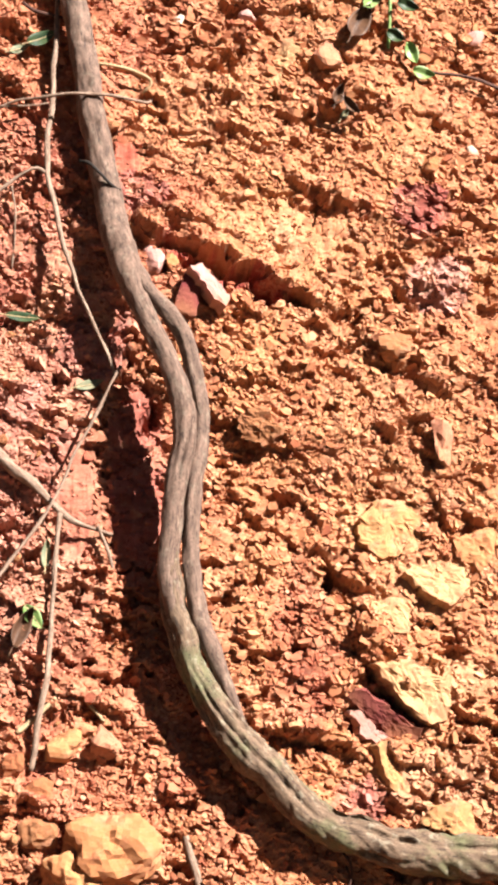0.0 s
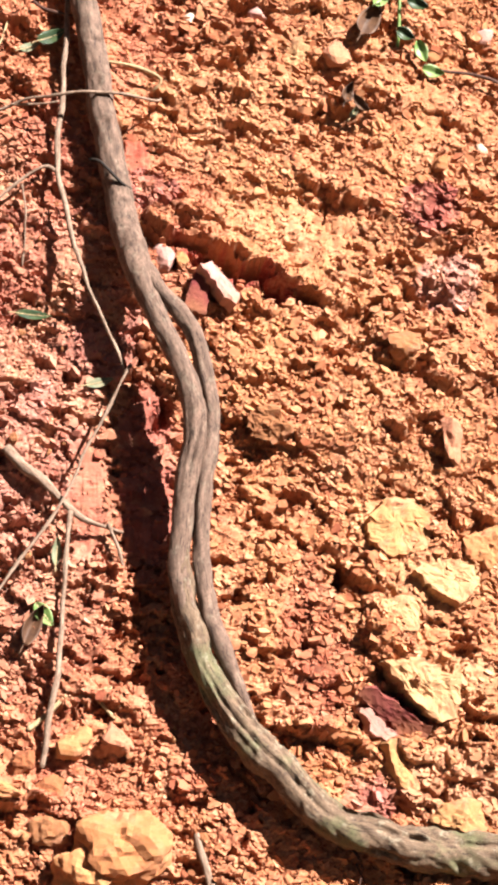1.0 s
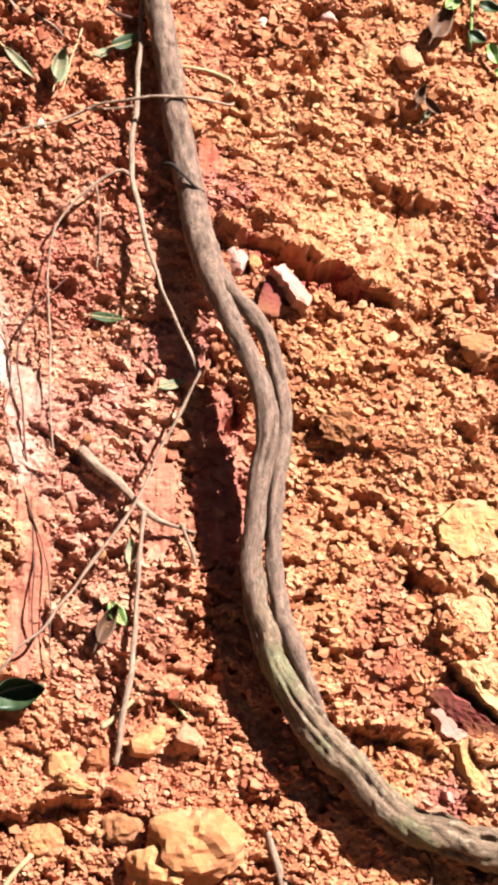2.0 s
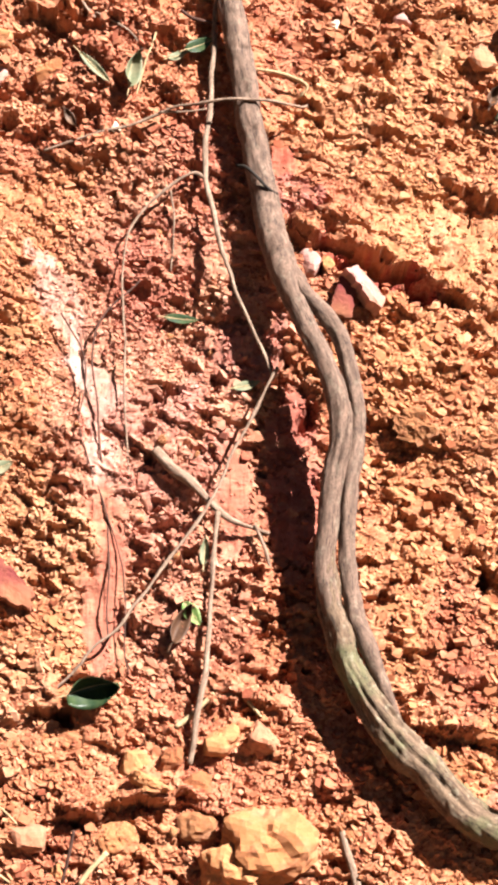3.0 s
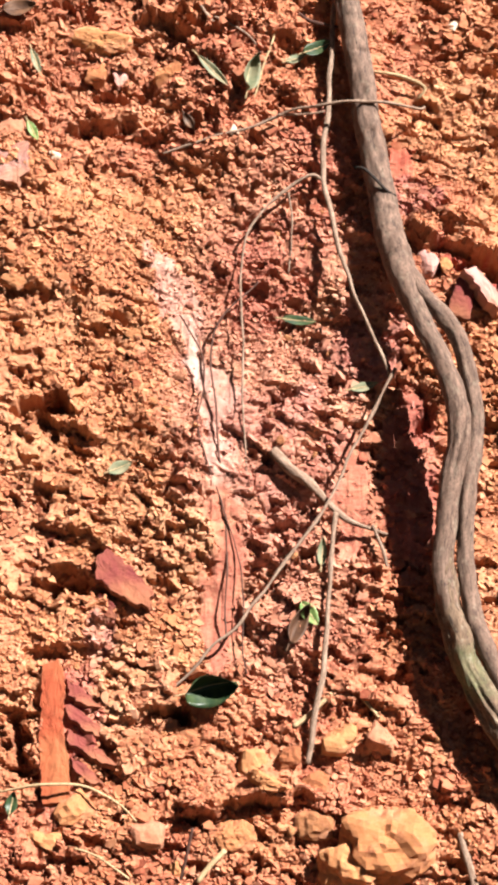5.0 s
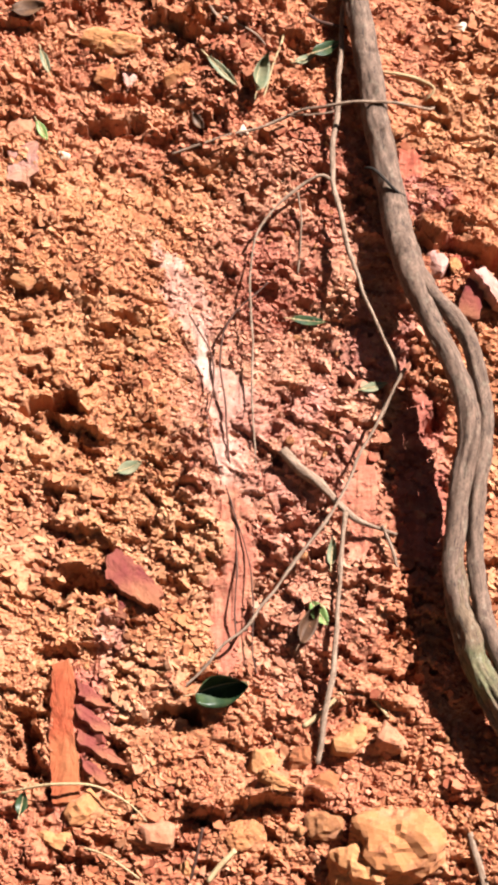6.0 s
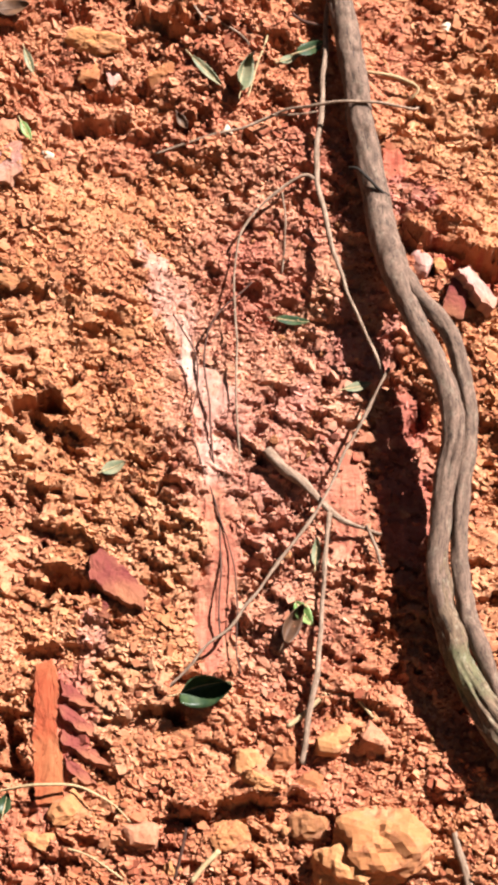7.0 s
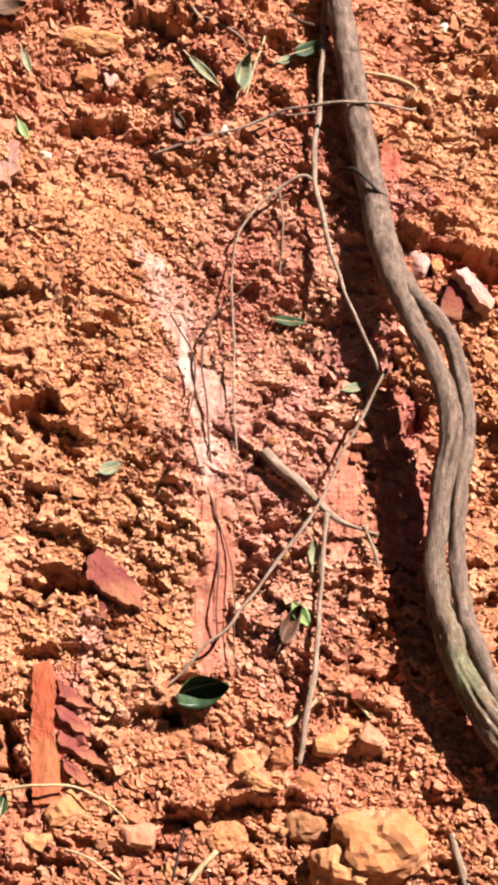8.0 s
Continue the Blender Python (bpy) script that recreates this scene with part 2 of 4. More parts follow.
def place_of(t, how="Object", stretch=None):
    """Coordinates of the thing itself, stretched along its axes where asked."""
    c = t.nodes.new("ShaderNodeTexCoord").outputs[how]
    if stretch is None:
        return c
    m = t.nodes.new("ShaderNodeMapping")
    m.inputs["Scale"].default_value = stretch
    t.links.new(c, m.inputs["Vector"])
    return m.outputs["Vector"]


def grain(t, where, scale, detail=4.0, rough=0.6):
    n = node(t, "ShaderNodeTexNoise", Scale=scale, Detail=detail, Roughness=rough)
    t.links.new(where, n.inputs["Vector"])
    return n.outputs["Fac"]


def span(t, fac, a, b):
    n = t.nodes.new("ShaderNodeMapRange")
    n.inputs["From Min"].default_value, n.inputs["From Max"].default_value = a, b
    t.links.new(fac, n.inputs["Value"])
    return n.outputs["Result"]


def blend(t, fac, a, b, how="MIX"):
    n = t.nodes.new("ShaderNodeMix")
    n.data_type, n.blend_type = "RGBA", how
    for socket, value in ((n.inputs[0], fac), (n.inputs[6], a), (n.inputs[7], b)):
        if isinstance(value, bpy.types.NodeSocket):
            t.links.new(value, socket)
        elif isinstance(value, tuple):
            socket.default_value = (*value, 1)
        else:
            socket.default_value = value
    return n.outputs[2]


def times(t, a, b):
    n = t.nodes.new("ShaderNodeMath")
    n.operation = "MULTIPLY"
    for socket, value in zip(n.inputs, (a, b)):
        if isinstance(value, bpy.types.NodeSocket):
            t.links.new(value, socket)
        else:
            socket.default_value = value
    return n.outputs[0]


def relief_of(t, shader, fac, strength, distance):
    b = node(t, "ShaderNodeBump", Strength=strength, Distance=distance)
    t.links.new(fac, b.inputs["Height"])
    if shader.inputs["Normal"].links:
        t.links.new(shader.inputs["Normal"].links[0].from_socket, b.inputs["Normal"])
    t.links.new(b.outputs["Normal"], shader.inputs["Normal"])


ORANGE, BROWN, RED, YELLOW, PALE = (0.320, 0.109, 0.062), (0.150, 0.036, 0.024), (0.240, 0.044, 0.030), (0.400, 0.190, 0.076), (0.48, 0.345, 0.305)


def earth(name, islands=False, base=None, loose=False, mixed=1.0):
    """Laterite soil: orange and brown grain, with the patches of red, yellow and pale clay that the mesh carries."""
    m, t, shader = material(name, 0.95)
    w = place_of(t)
    coarse, fine, speck = grain(t, w, 9, 5), grain(t, w, 70, 6, 0.7), grain(t, w, 260, 3, 0.7)
    colour = blend(t, span(t, coarse, 0.35, 0.65), base or ORANGE, tuple(0.6 * a + 0.4 * b for a, b in zip(base or ORANGE, YELLOW)))
    if base is None:
        carried = t.nodes.new("ShaderNodeVertexColor")
        carried.layer_name = "mineral"
        parts = t.nodes.new("ShaderNodeSeparateColor")
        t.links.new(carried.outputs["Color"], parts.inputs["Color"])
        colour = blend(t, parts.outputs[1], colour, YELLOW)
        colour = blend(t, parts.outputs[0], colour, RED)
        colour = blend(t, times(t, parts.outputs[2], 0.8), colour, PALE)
        own = t.nodes.new("ShaderNodeValToRGB")
        own.color_ramp.elements[0].color, own.color_ramp.elements[1].color = (0.74, 0.66, 0.62, 1), (1.16, 1.18, 1.22, 1)
        t.links.new(carried.outputs["Alpha"], own.inputs["Fac"])
        colour = blend(t, 1.0, colour, own.outputs["Color"], "MULTIPLY")
    hue, vein = grain(t, w, 34, 6, 0.7), grain(t, w, 21, 6, 0.75)
    colour = blend(t, times(t, span(t, hue, 0.50, 0.68), 0.50 * mixed), colour, tuple(0.75 * c for c in RED) if base is None else BROWN)
    colour = blend(t, times(t, span(t, vein, 0.50, 0.66), 0.65 * mixed), colour, (0.415, 0.205, 0.118))
    colour = blend(t, times(t, span(t, fine, 0.52, 0.75), 0.60 * mixed), colour, BROWN)
    colour = blend(t, times(t, span(t, speck, 0.58, 0.78), 0.45 * mixed), colour, (0.46, 0.285, 0.190))
    if islands or loose:
        if islands:
            lot = t.nodes.new("ShaderNodeNewGeometry").outputs["Random Per Island"]
        else:
            lot = t.nodes.new("ShaderNodeObjectInfo").outputs["Random"]
        tone = t.nodes.new("ShaderNodeValToRGB")
        if islands:
            shades = ((0.0, (0.62, 0.44, 0.42, 1)), (0.18, (0.88, 0.76, 0.72, 1)), (0.45, (1.00, 0.97, 0.94, 1)), (0.70, (1.08, 1.10, 1.04, 1)), (0.90, (1.14, 1.18, 1.26, 1)), (1.0, (1.36, 1.52, 1.66, 1)))
        else:
            shades = ((0.0, (0.66, 0.50, 0.48, 1)), (0.25, (0.90, 0.78, 0.74, 1)), (0.5, (1.10, 1.02, 0.96, 1)), (0.8, (1.14, 1.14, 1.08, 1)), (1.0, (1.18, 1.16, 1.14, 1)))
        tone.color_ramp.elements[0].color, tone.color_ramp.elements[1].color = shades[0][1], shades[-1][1]
        for at, shade in shades[1:-1]:
            tone.color_ramp.elements.new(at).color = shade
        t.links.new(lot, tone.inputs["Fac"])
        colour = blend(t, 1.0, colour, tone.outputs["Color"], "MULTIPLY")
    t.links.new(colour, shader.inputs["Base Color"])
    if not islands:
        relief_of(t, shader, fine, 0.6, 0.003)
    relief_of(t, shader, speck, 0.3, 0.001)
    return m


def bark(name, dark, light, moss=0.0, lichen=0.0):
    """Bark: grain along the stem, pale scuffs, a little green growth where asked."""
    m, t, shader = material(name, 0.82)
    along = place_of(t, "UV", (1.0, 0.14, 1.0))
    w = place_of(t)
    streak, patch, fine = grain(t, along, 300, 6, 0.75), grain(t, place_of(t, "UV", (1.0, 0.35, 1.0)), 110, 6, 0.75), grain(t, w, 330, 4, 0.7)
    colour = blend(t, times(t, span(t, streak, 0.36, 0.64), 0.75), dark, light)
    colour = blend(t, times(t, span(t, patch, 0.45, 0.62), 0.70), colour, tuple(1.25 * c for c in light))
    if moss:
        green = grain(t, w, 11, 5, 0.7)
        colour = blend(t, times(t, span(t, green, 0.47, 0.62), moss), colour, (0.104, 0.104, 0.050))
    if lichen:
        spot = grain(t, w, 75, 5, 0.7)
        colour = blend(t, times(t, span(t, spot, 0.55, 0.64), lichen), colour, (0.30, 0.260, 0.190))
        colour = blend(t, times(t, span(t, grain(t, along, 190, 4, 0.8), 0.55, 0.64), 0.85), colour, tuple(0.3 * c for c in dark))
    colour = blend(t, times(t, span(t, fine, 0.54, 0.68), 0.7), colour, tuple(0.4 * c for c in dark))
    t.links.new(colour, shader.inputs["Base Color"])
    relief_of(t, shader, streak, 0.6, 0.002)
    relief_of(t, shader, patch, 0.35 if lichen > 0.5 else 0.2, 0.004)
    relief_of(t, shader, fine, 0.4, 0.001)
    return m


def leafy(name, top, other, gloss=0.45):
    m, t, shader = material(name, gloss)
    w = place_of(t)
    colour = blend(t, span(t, grain(t, w, 60, 4), 0.4, 0.65), top, other)
    colour = blend(t, times(t, span(t, grain(t, w, 400, 3), 0.55, 0.75), 0.5), colour, tuple(0.5 * c for c in top))
    t.links.new(colour, shader.inputs["Base Color"])
    relief_of(t, shader, grain(t, w, 180, 3), 0.3, 0.001)
    return m


def unseen_ground(name):
    """Dark litter colour for the unseen level ground, added to cut bounce on the bank."""
    m, t, shader = material(name, 0.9)
    w = place_of(t)
    colour = blend(t, span(t, grain(t, w, 3, 6), 0.4, 0.62), (0.046, 0.036, 0.014), (0.080, 0.042, 0.022))
    colour = blend(t, times(t, span(t, grain(t, w, 60, 5, 0.7), 0.5, 0.7), 0.6), colour, (0.030, 0.020, 0.010))
    t.links.new(colour, shader.inputs["Base Color"])
    relief_of(t, shader, grain(t, w, 90, 5, 0.7), 0.8, 0.01)
    return m


UNSEEN_GROUND = unseen_ground("unseen_ground")
SOIL = earth("laterite_soil")
CRUMB = earth("crumbled_soil", islands=True)
STONE = {
    "orange": earth("orange_clod", base=(0.302, 0.130, 0.058), loose=True), "yellow": earth("yellow_clod", base=(0.300, 0.128, 0.055), loose=True),
    "red": earth("red_stone", base=(0.120, 0.028, 0.025)), "pink": earth("pink_stone", base=(0.400, 0.205, 0.185), mixed=0.35),
    "brown": earth("brown_stone", base=(0.216, 0.083, 0.036)), "white": earth("white_pebble", base=(0.446, 0.374, 0.295)),
    "salmon": earth("salmon_clay", base=(0.331, 0.130, 0.079)),
    "maroon": earth("maroon_slate", base=(0.120, 0.016, 0.022), mixed=0.16), "rust": earth("rust_clay", base=(0.225, 0.032, 0.014), mixed=0.14),
    "rose": earth("rose_clay", base=(0.290, 0.140, 0.122), mixed=0.45), "ochre": earth("ochre_clay", base=(0.330, 0.162, 0.066), mixed=1.0),
    "cream": earth("cream_clay", base=(0.380, 0.215, 0.106), mixed=0.9),
}
VINE = bark("vine_bark", (0.056, 0.034, 0.026), (0.176, 0.108, 0.079), 0.0, 0.22)
MOSSY = bark("mossy_bark", (0.050, 0.028, 0.018), (0.165, 0.106, 0.068), 0.85, 0.45)
TWIG = bark("twig_bark", (0.108, 0.061, 0.040), (0.274, 0.187, 0.137))
DARK_TWIG = bark("dark_twig_bark", (0.036, 0.014, 0.010), (0.090, 0.040, 0.028))
BLACK_TWIG = bark("black_tendril", (0.010, 0.007, 0.006), (0.026, 0.018, 0.014))
STRAW = bark("straw", (0.259, 0.162, 0.079), (0.418, 0.310, 0.180))
GREEN, DEEP = leafy("green_leaf", (0.115, 0.187, 0.050), (0.216, 0.274, 0.101)), leafy("dark_leaf", (0.016, 0.032, 0.014), (0.043, 0.061, 0.024), 0.4)
DRY, ASHEN = leafy("dry_leaf", (0.058, 0.027, 0.016), (0.122, 0.058, 0.030), 0.6), leafy("ashen_leaf", (0.108, 0.119, 0.068), (0.209, 0.180, 0.108), 0.6)


# ---- mesh makers ----
def mesh_of(name, verts, faces, mat, smooth=False):
    me = bpy.data.meshes.new(name)
    me.from_pydata(verts, [], faces)
    me.materials.append(mat)
    me.polygons.foreach_set("use_smooth", [smooth] * len(me.polygons))
    me.update()
    return me


def part(name, me, parent, label=""):
    ob = new(name, me)
    ob.parent = parent
    return tagged(ob, label)


def curve_through(points, step):
    """Even points along a smooth curve through rows of (x, u, h, radius)."""
    rows = np.array(points, dtype=float)
    rows = np.vstack([2 * rows[0] - rows[1], rows, 2 * rows[-1] - rows[-2]])
    out = []
    for a, b, c, d in zip(rows, rows[1:], rows[2:], rows[3:]):
        n = max(2, int(np.linalg.norm(c[:3] - b[:3]) / step))
        for t in np.arange(n) / n:
            out.append(0.5 * (2 * b + (c - a) * t + (2 * a - 5 * b + 4 * c - d) * t ** 2 + (3 * b - a - 3 * c + d) * t ** 3))
    return np.array(out + [rows[-2]])


def stem_mesh(name, points, mat, sides=10, step=0.006, lumps=0.06, furrows=0.0, wander=0.0, seed=0, splits=(), grit=0.0):
    """A tapered stem with knots, furrows along it and closed ends."""
    line = curve_through(points, step)
    if wander:
        s = np.arange(len(line)) * step
        for axis in range(3):
            line[:, axis] += wander * layered(s / 0.07, s * 0 + 3.7 * axis, seed + axis, 2)
    count = len(line)
    at = [on_bank(*row[:3]) for row in line]
    verts, side = [], Vector((1, 0, 0))
    walked, lengths = 0.0, []
    angles = np.arange(sides) * 2 * math.pi / sides
    for i in range(count):
        ahead = (at[min(i + 1, count - 1)] - at[max(i - 1, 0)]).normalized()
        side = (side - ahead * side.dot(ahead)).normalized()
        other = ahead.cross(side)
        walked += (at[i] - at[i - 1]).length if i else 0.0
        lengths.append(walked)
        around = np.cos(angles), np.sin(angles)
        swell = 1 + lumps * layered(np.full(sides, walked / 0.035) + around[0], around[1] * 0.8 + seed, seed + 7, 3)
        if grit:
            swell = swell + grit * layered(np.full(sides, walked / 0.011) + 3 * around[0], around[1] * 5 + seed, seed + 57, 3)
        if furrows:
            twist = angles + walked * 5
            swell = swell - furrows * np.maximum(0, layered(np.cos(twist) * 2.2 + seed, np.sin(twist) * 2.2 + walked / 0.10, seed + 31, 2))
        for a, r in zip(angles, line[i, 3] * swell):
            verts.append(at[i] + side * float(math.cos(a) * r) + other * float(math.sin(a) * r))
    for (sx, su), way, half, wide, deep in splits:
        c, w = math.cos(radians(way)), math.sin(radians(way))
        for i, v in enumerate(verts):
            dx, du = v.x - sx, v.dot(UP) - su
            if abs(dx) < 2.5 * half and abs(du) < 2.5 * half and (v - at[i // sides]).dot(OUT) > 0:
                v -= OUT * (deep * math.exp(-((dx * c + du * w) / half) ** 4 - ((du * c - dx * w) / wide) ** 2))
    faces = [(i * sides + j, i * sides + (j + 1) % sides, (i + 1) * sides + (j + 1) % sides, (i + 1) * sides + j)
             for i in range(count - 1) for j in range(sides)]
    faces += [tuple(range(sides))[::-1], tuple((count - 1) * sides + j for j in range(sides))]
    me = mesh_of(name, verts, faces, mat, True)
    uv = me.uv_layers.new(name="along")
    girth = 2 * math.pi * float(line[:, 3].mean()) / sides
    flat = []
    for i in range(count - 1):
        for j in range(sides):
            flat += [j * girth, lengths[i], (j + 1) * girth, lengths[i], (j + 1) * girth, lengths[i + 1], j * girth, lengths[i + 1]]
    flat += [0.0] * (4 * sides)
    uv.data.foreach_set("uv", flat)
    return me


def rock_mesh(name, width, height, depth, mat, seed, corners=16, crag=0.05, rounds=2):
    """A broken stone: the hull of random corners, chamfered and roughened."""
    rng = random.Random(seed)
    bm = bmesh.new()
    for _ in range(corners):
        v = Vector((rng.uniform(-1, 1), rng.uniform(-1, 1), rng.uniform(-1, 1)))
        v /= max(abs(c) for c in v) * 0.55 + v.length * 0.45
        bm.verts.new((v.x * width / 2, v.y * height / 2, v.z * depth / 2))
    hull = bmesh.ops.convex_hull(bm, input=bm.verts)
    bmesh.ops.delete(bm, geom=[g for g in hull["geom_interior"] + hull["geom_unused"] if isinstance(g, bmesh.types.BMVert)], context="VERTS")
    size = (width * height * depth) ** (1 / 3)
    bmesh.ops.recalc_face_normals(bm, faces=bm.faces)
    if rounds:
        planes = [(f.normal.copy(), max(1e-4, f.normal.dot(f.verts[0].co))) for f in bm.faces]
        bm.free()
        normals, reach = np.array([tuple(p[0]) for p in planes]), np.array([p[1] for p in planes])
        bm = bmesh.new()
        bmesh.ops.create_icosphere(bm, subdivisions=1 + rounds, radius=1.0)
        ways = np.array([tuple(v.co) for v in bm.verts])
        ways = ways * np.array([width, height, depth])
        ways /= np.linalg.norm(ways, axis=1, keepdims=True)
        facing = ways @ normals.T
        far = np.where(facing > 1e-3, reach / np.maximum(facing, 1e-3), 9.0)
        # a soft least keeps the edges slightly worn
        worn = size * 0.016
        least = far.min(axis=1, keepdims=True)
        along = least[:, 0] - worn * np.log(np.exp(-(far - least) / worn).sum(axis=1))
        for v, way, r in zip(bm.verts, ways, along):
            p = Vector(way * r / size)
            bump = noise.fractal(p * 2.2 + Vector((seed, 0, 0)), 1.0, 2.0, 4) + 0.6 * noise.fractal(p * 9 + Vector((seed, 0, 0)), 1.0, 2.0, 3)
            v.co = Vector(way * r) + Vector(way) * (size * crag * bump)
    me = bpy.data.meshes.new(name)
    bm.to_mesh(me)
    bm.free()
    me.materials.append(mat)
    return me


FACING = Matrix((Vector((1, 0, 0)), UP, OUT)).transposed().to_4x4()


def set_on_bank(ob, x, u, h, turn=0.0, tip=0.0, roll=0.0):
    ob.matrix_world = Matrix.Translation(on_bank(x, u, h)) @ FACING @ Euler((radians(tip), radians(roll), radians(turn))).to_matrix().to_4x4()
    return ob


def leaf_mesh(name, length, width, curl, fold, mat, seed=0, thick=0.0004):
    """A blade with a midrib fold, a curl along it and a wavy margin, as thick as a leaf."""
    rows, cols = 14, 9
    top = []
    for i in range(rows):
        s = i / (rows - 1)
        half = 0.5 * width * (math.sin(math.pi * min(1, s * 0.97 + 0.03)) ** 0.75) * (1 - 0.35 * s) * 1.2
        for j in range(cols):
            a = 2 * j / (cols - 1) - 1
            wave = 0.04 * width * math.sin(7 * s + 3 * a + seed) * abs(a)
            rib = -0.02 * width * math.exp(-(a / 0.12) ** 2)
            top.append((length * (s - 0.5), a * half, curl * length * (4 * (s - 0.5) ** 2) + fold * width * abs(a) ** 1.3 + wave + rib))
    n = len(top)
    verts = top + [(x, y, z - thick) for x, y, z in top]
    faces = []
    for i in range(rows - 1):
        for j in range(cols - 1):
            q = (i * cols + j, (i + 1) * cols + j, (i + 1) * cols + j + 1, i * cols + j + 1)
            faces += [q, tuple(k + n for k in q[::-1])]
    rim = [j for j in range(cols)] + [i * cols + cols - 1 for i in range(1, rows)] + [(rows - 1) * cols + j for j in range(cols - 2, -1, -1)] + [i * cols for i in range(rows - 2, 0, -1)]
    faces += [(a, b, b + n, a + n) for a, b in zip(rim, rim[1:] + rim[:1])]
    return mesh_of(name, verts, faces, mat, True)


def rib_mesh(name, length, width, curl, mat):
    """The midrib with its stalk, lying along a blade of leaf_mesh."""
    verts, n = [], 16
    for i in range(n):
        s = -0.22 + 1.18 * i / (n - 1)
        z = curl * length * (4 * (max(s, 0) - 0.5) ** 2) - 0.02 * width + 0.0004
        thick = 0.0011 * (1.1 - 0.8 * i / (n - 1))
        verts += [(length * (s - 0.5), math.cos(a) * thick, z + math.sin(a) * thick * 0.8) for a in (0, 1.57, 3.14, 4.71)]
    faces = [(4 * i + j, 4 * i + (j + 1) % 4, 4 * i + 4 + (j + 1) % 4, 4 * i + 4 + j) for i in range(n - 1) for j in range(4)]
    return mesh_of(name, verts, faces + [(3, 2, 1, 0), (4 * n - 4, 4 * n - 3, 4 * n - 2, 4 * n - 1)], mat, True)


# ---- ground ----
def build_ground():
    rows, cols = GX.shape
    ny, nz = -np.sin(lean), np.cos(lean)
    verts = np.stack([GX, py[:, None] + GH * ny[:, None], pz[:, None] + GH * nz[:, None]], axis=-1).reshape(-1, 3)
    index = np.arange(rows * cols).reshape(rows, cols)
    quads = np.stack([index[:-1, :-1], index[:-1, 1:], index[1:, 1:], index[1:, :-1]], axis=-1).reshape(-1, 4)
    me = bpy.data.meshes.new("ground")
    me.vertices.add(len(verts))
    me.vertices.foreach_set("co", verts.ravel())
    me.loops.add(quads.size)
    me.loops.foreach_set("vertex_index", quads.ravel().astype(np.int32))
    me.polygons.add(len(quads))
    me.polygons.foreach_set("loop_start", np.arange(0, quads.size, 4, dtype=np.int32))
    me.polygons.foreach_set("use_smooth", np.zeros(len(quads), dtype=bool))
    me.update()
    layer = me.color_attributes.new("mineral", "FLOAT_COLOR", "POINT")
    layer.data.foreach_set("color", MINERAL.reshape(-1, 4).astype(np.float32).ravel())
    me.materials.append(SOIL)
    me.materials.append(UNSEEN_GROUND)
    # unseen level ground gets the dark cover, so little light bounces back
    level = np.repeat((GRID_U[:-1] < FOOT - 0.05) | (GRID_U[:-1] > BROW + 0.05), cols - 1)
    me.polygons.foreach_set("material_index", level.astype(np.int32))
    tagged(new("ground", me), "steep crumbling bank of orange laterite soil in sunlight", "ground", kind="structure")


build_ground()


# ---- flakes and crumbs of soil ----
def turn_about(axis, angle):
    """Rotation matrices about one axis for an array of angles."""
    c, w, m = np.cos(angle), np.sin(angle), np.zeros((len(angle), 3, 3))
    a, b = (axis + 1) % 3, (axis + 2) % 3
    m[:, axis, axis] = 1
    m[:, a, a], m[:, a, b], m[:, b, a], m[:, b, b] = c, -w, w, c
    return m


def strew(rng, count, cover, k):
    """Places on the rough parts of the bank, thicker and thinner in drifts."""
    x, u = rng.uniform(-0.48, 0.86, count * 4), rng.uniform(-0.70, 0.84, count * 4)
    drift = ramp(-0.35, 0.45, layered(x / 0.09, u / 0.09, k, 3))
    keep = rng.random(count * 4) < (cover + (1 - cover) * drift) * (1 - 0.97 * minerals(x, u)[3])
    x, u = x[keep][:count], u[keep][:count]
    return x, u, np.searchsorted(GRID_X, x) - 1, np.searchsorted(GRID_U, u) - 1


def lay_pieces(name, label, local, tris, x, u, h, tones):
    n, corners = local.shape[:2]
    local = local + np.stack([x, u, h], axis=-1)[:, None, :]
    verts = local.reshape(-1, 3) @ np.array([(1, 0, 0), tuple(UP), tuple(OUT)])
    faces = (tris[None] + corners * np.arange(n)[:, None, None]).reshape(-1, 3)
    me = bpy.data.meshes.new(name)
    me.vertices.add(len(verts))
    me.vertices.foreach_set("co", verts.ravel())
    me.loops.add(faces.size)
    me.loops.foreach_set("vertex_index", faces.ravel().astype(np.int32))
    me.polygons.add(len(faces))
    me.polygons.foreach_set("loop_start", np.arange(0, faces.size, 3, dtype=np.int32))
    me.polygons.foreach_set("use_smooth", np.zeros(len(faces), dtype=bool))
    me.update()
    layer = me.color_attributes.new("mineral", "FLOAT_COLOR", "POINT")
    layer.data.foreach_set("color", np.repeat(tones, corners, axis=0).astype(np.float32).ravel())
    me.materials.append(CRUMB)
    tagged(new(name, me), label, "soil", kind="stuff")


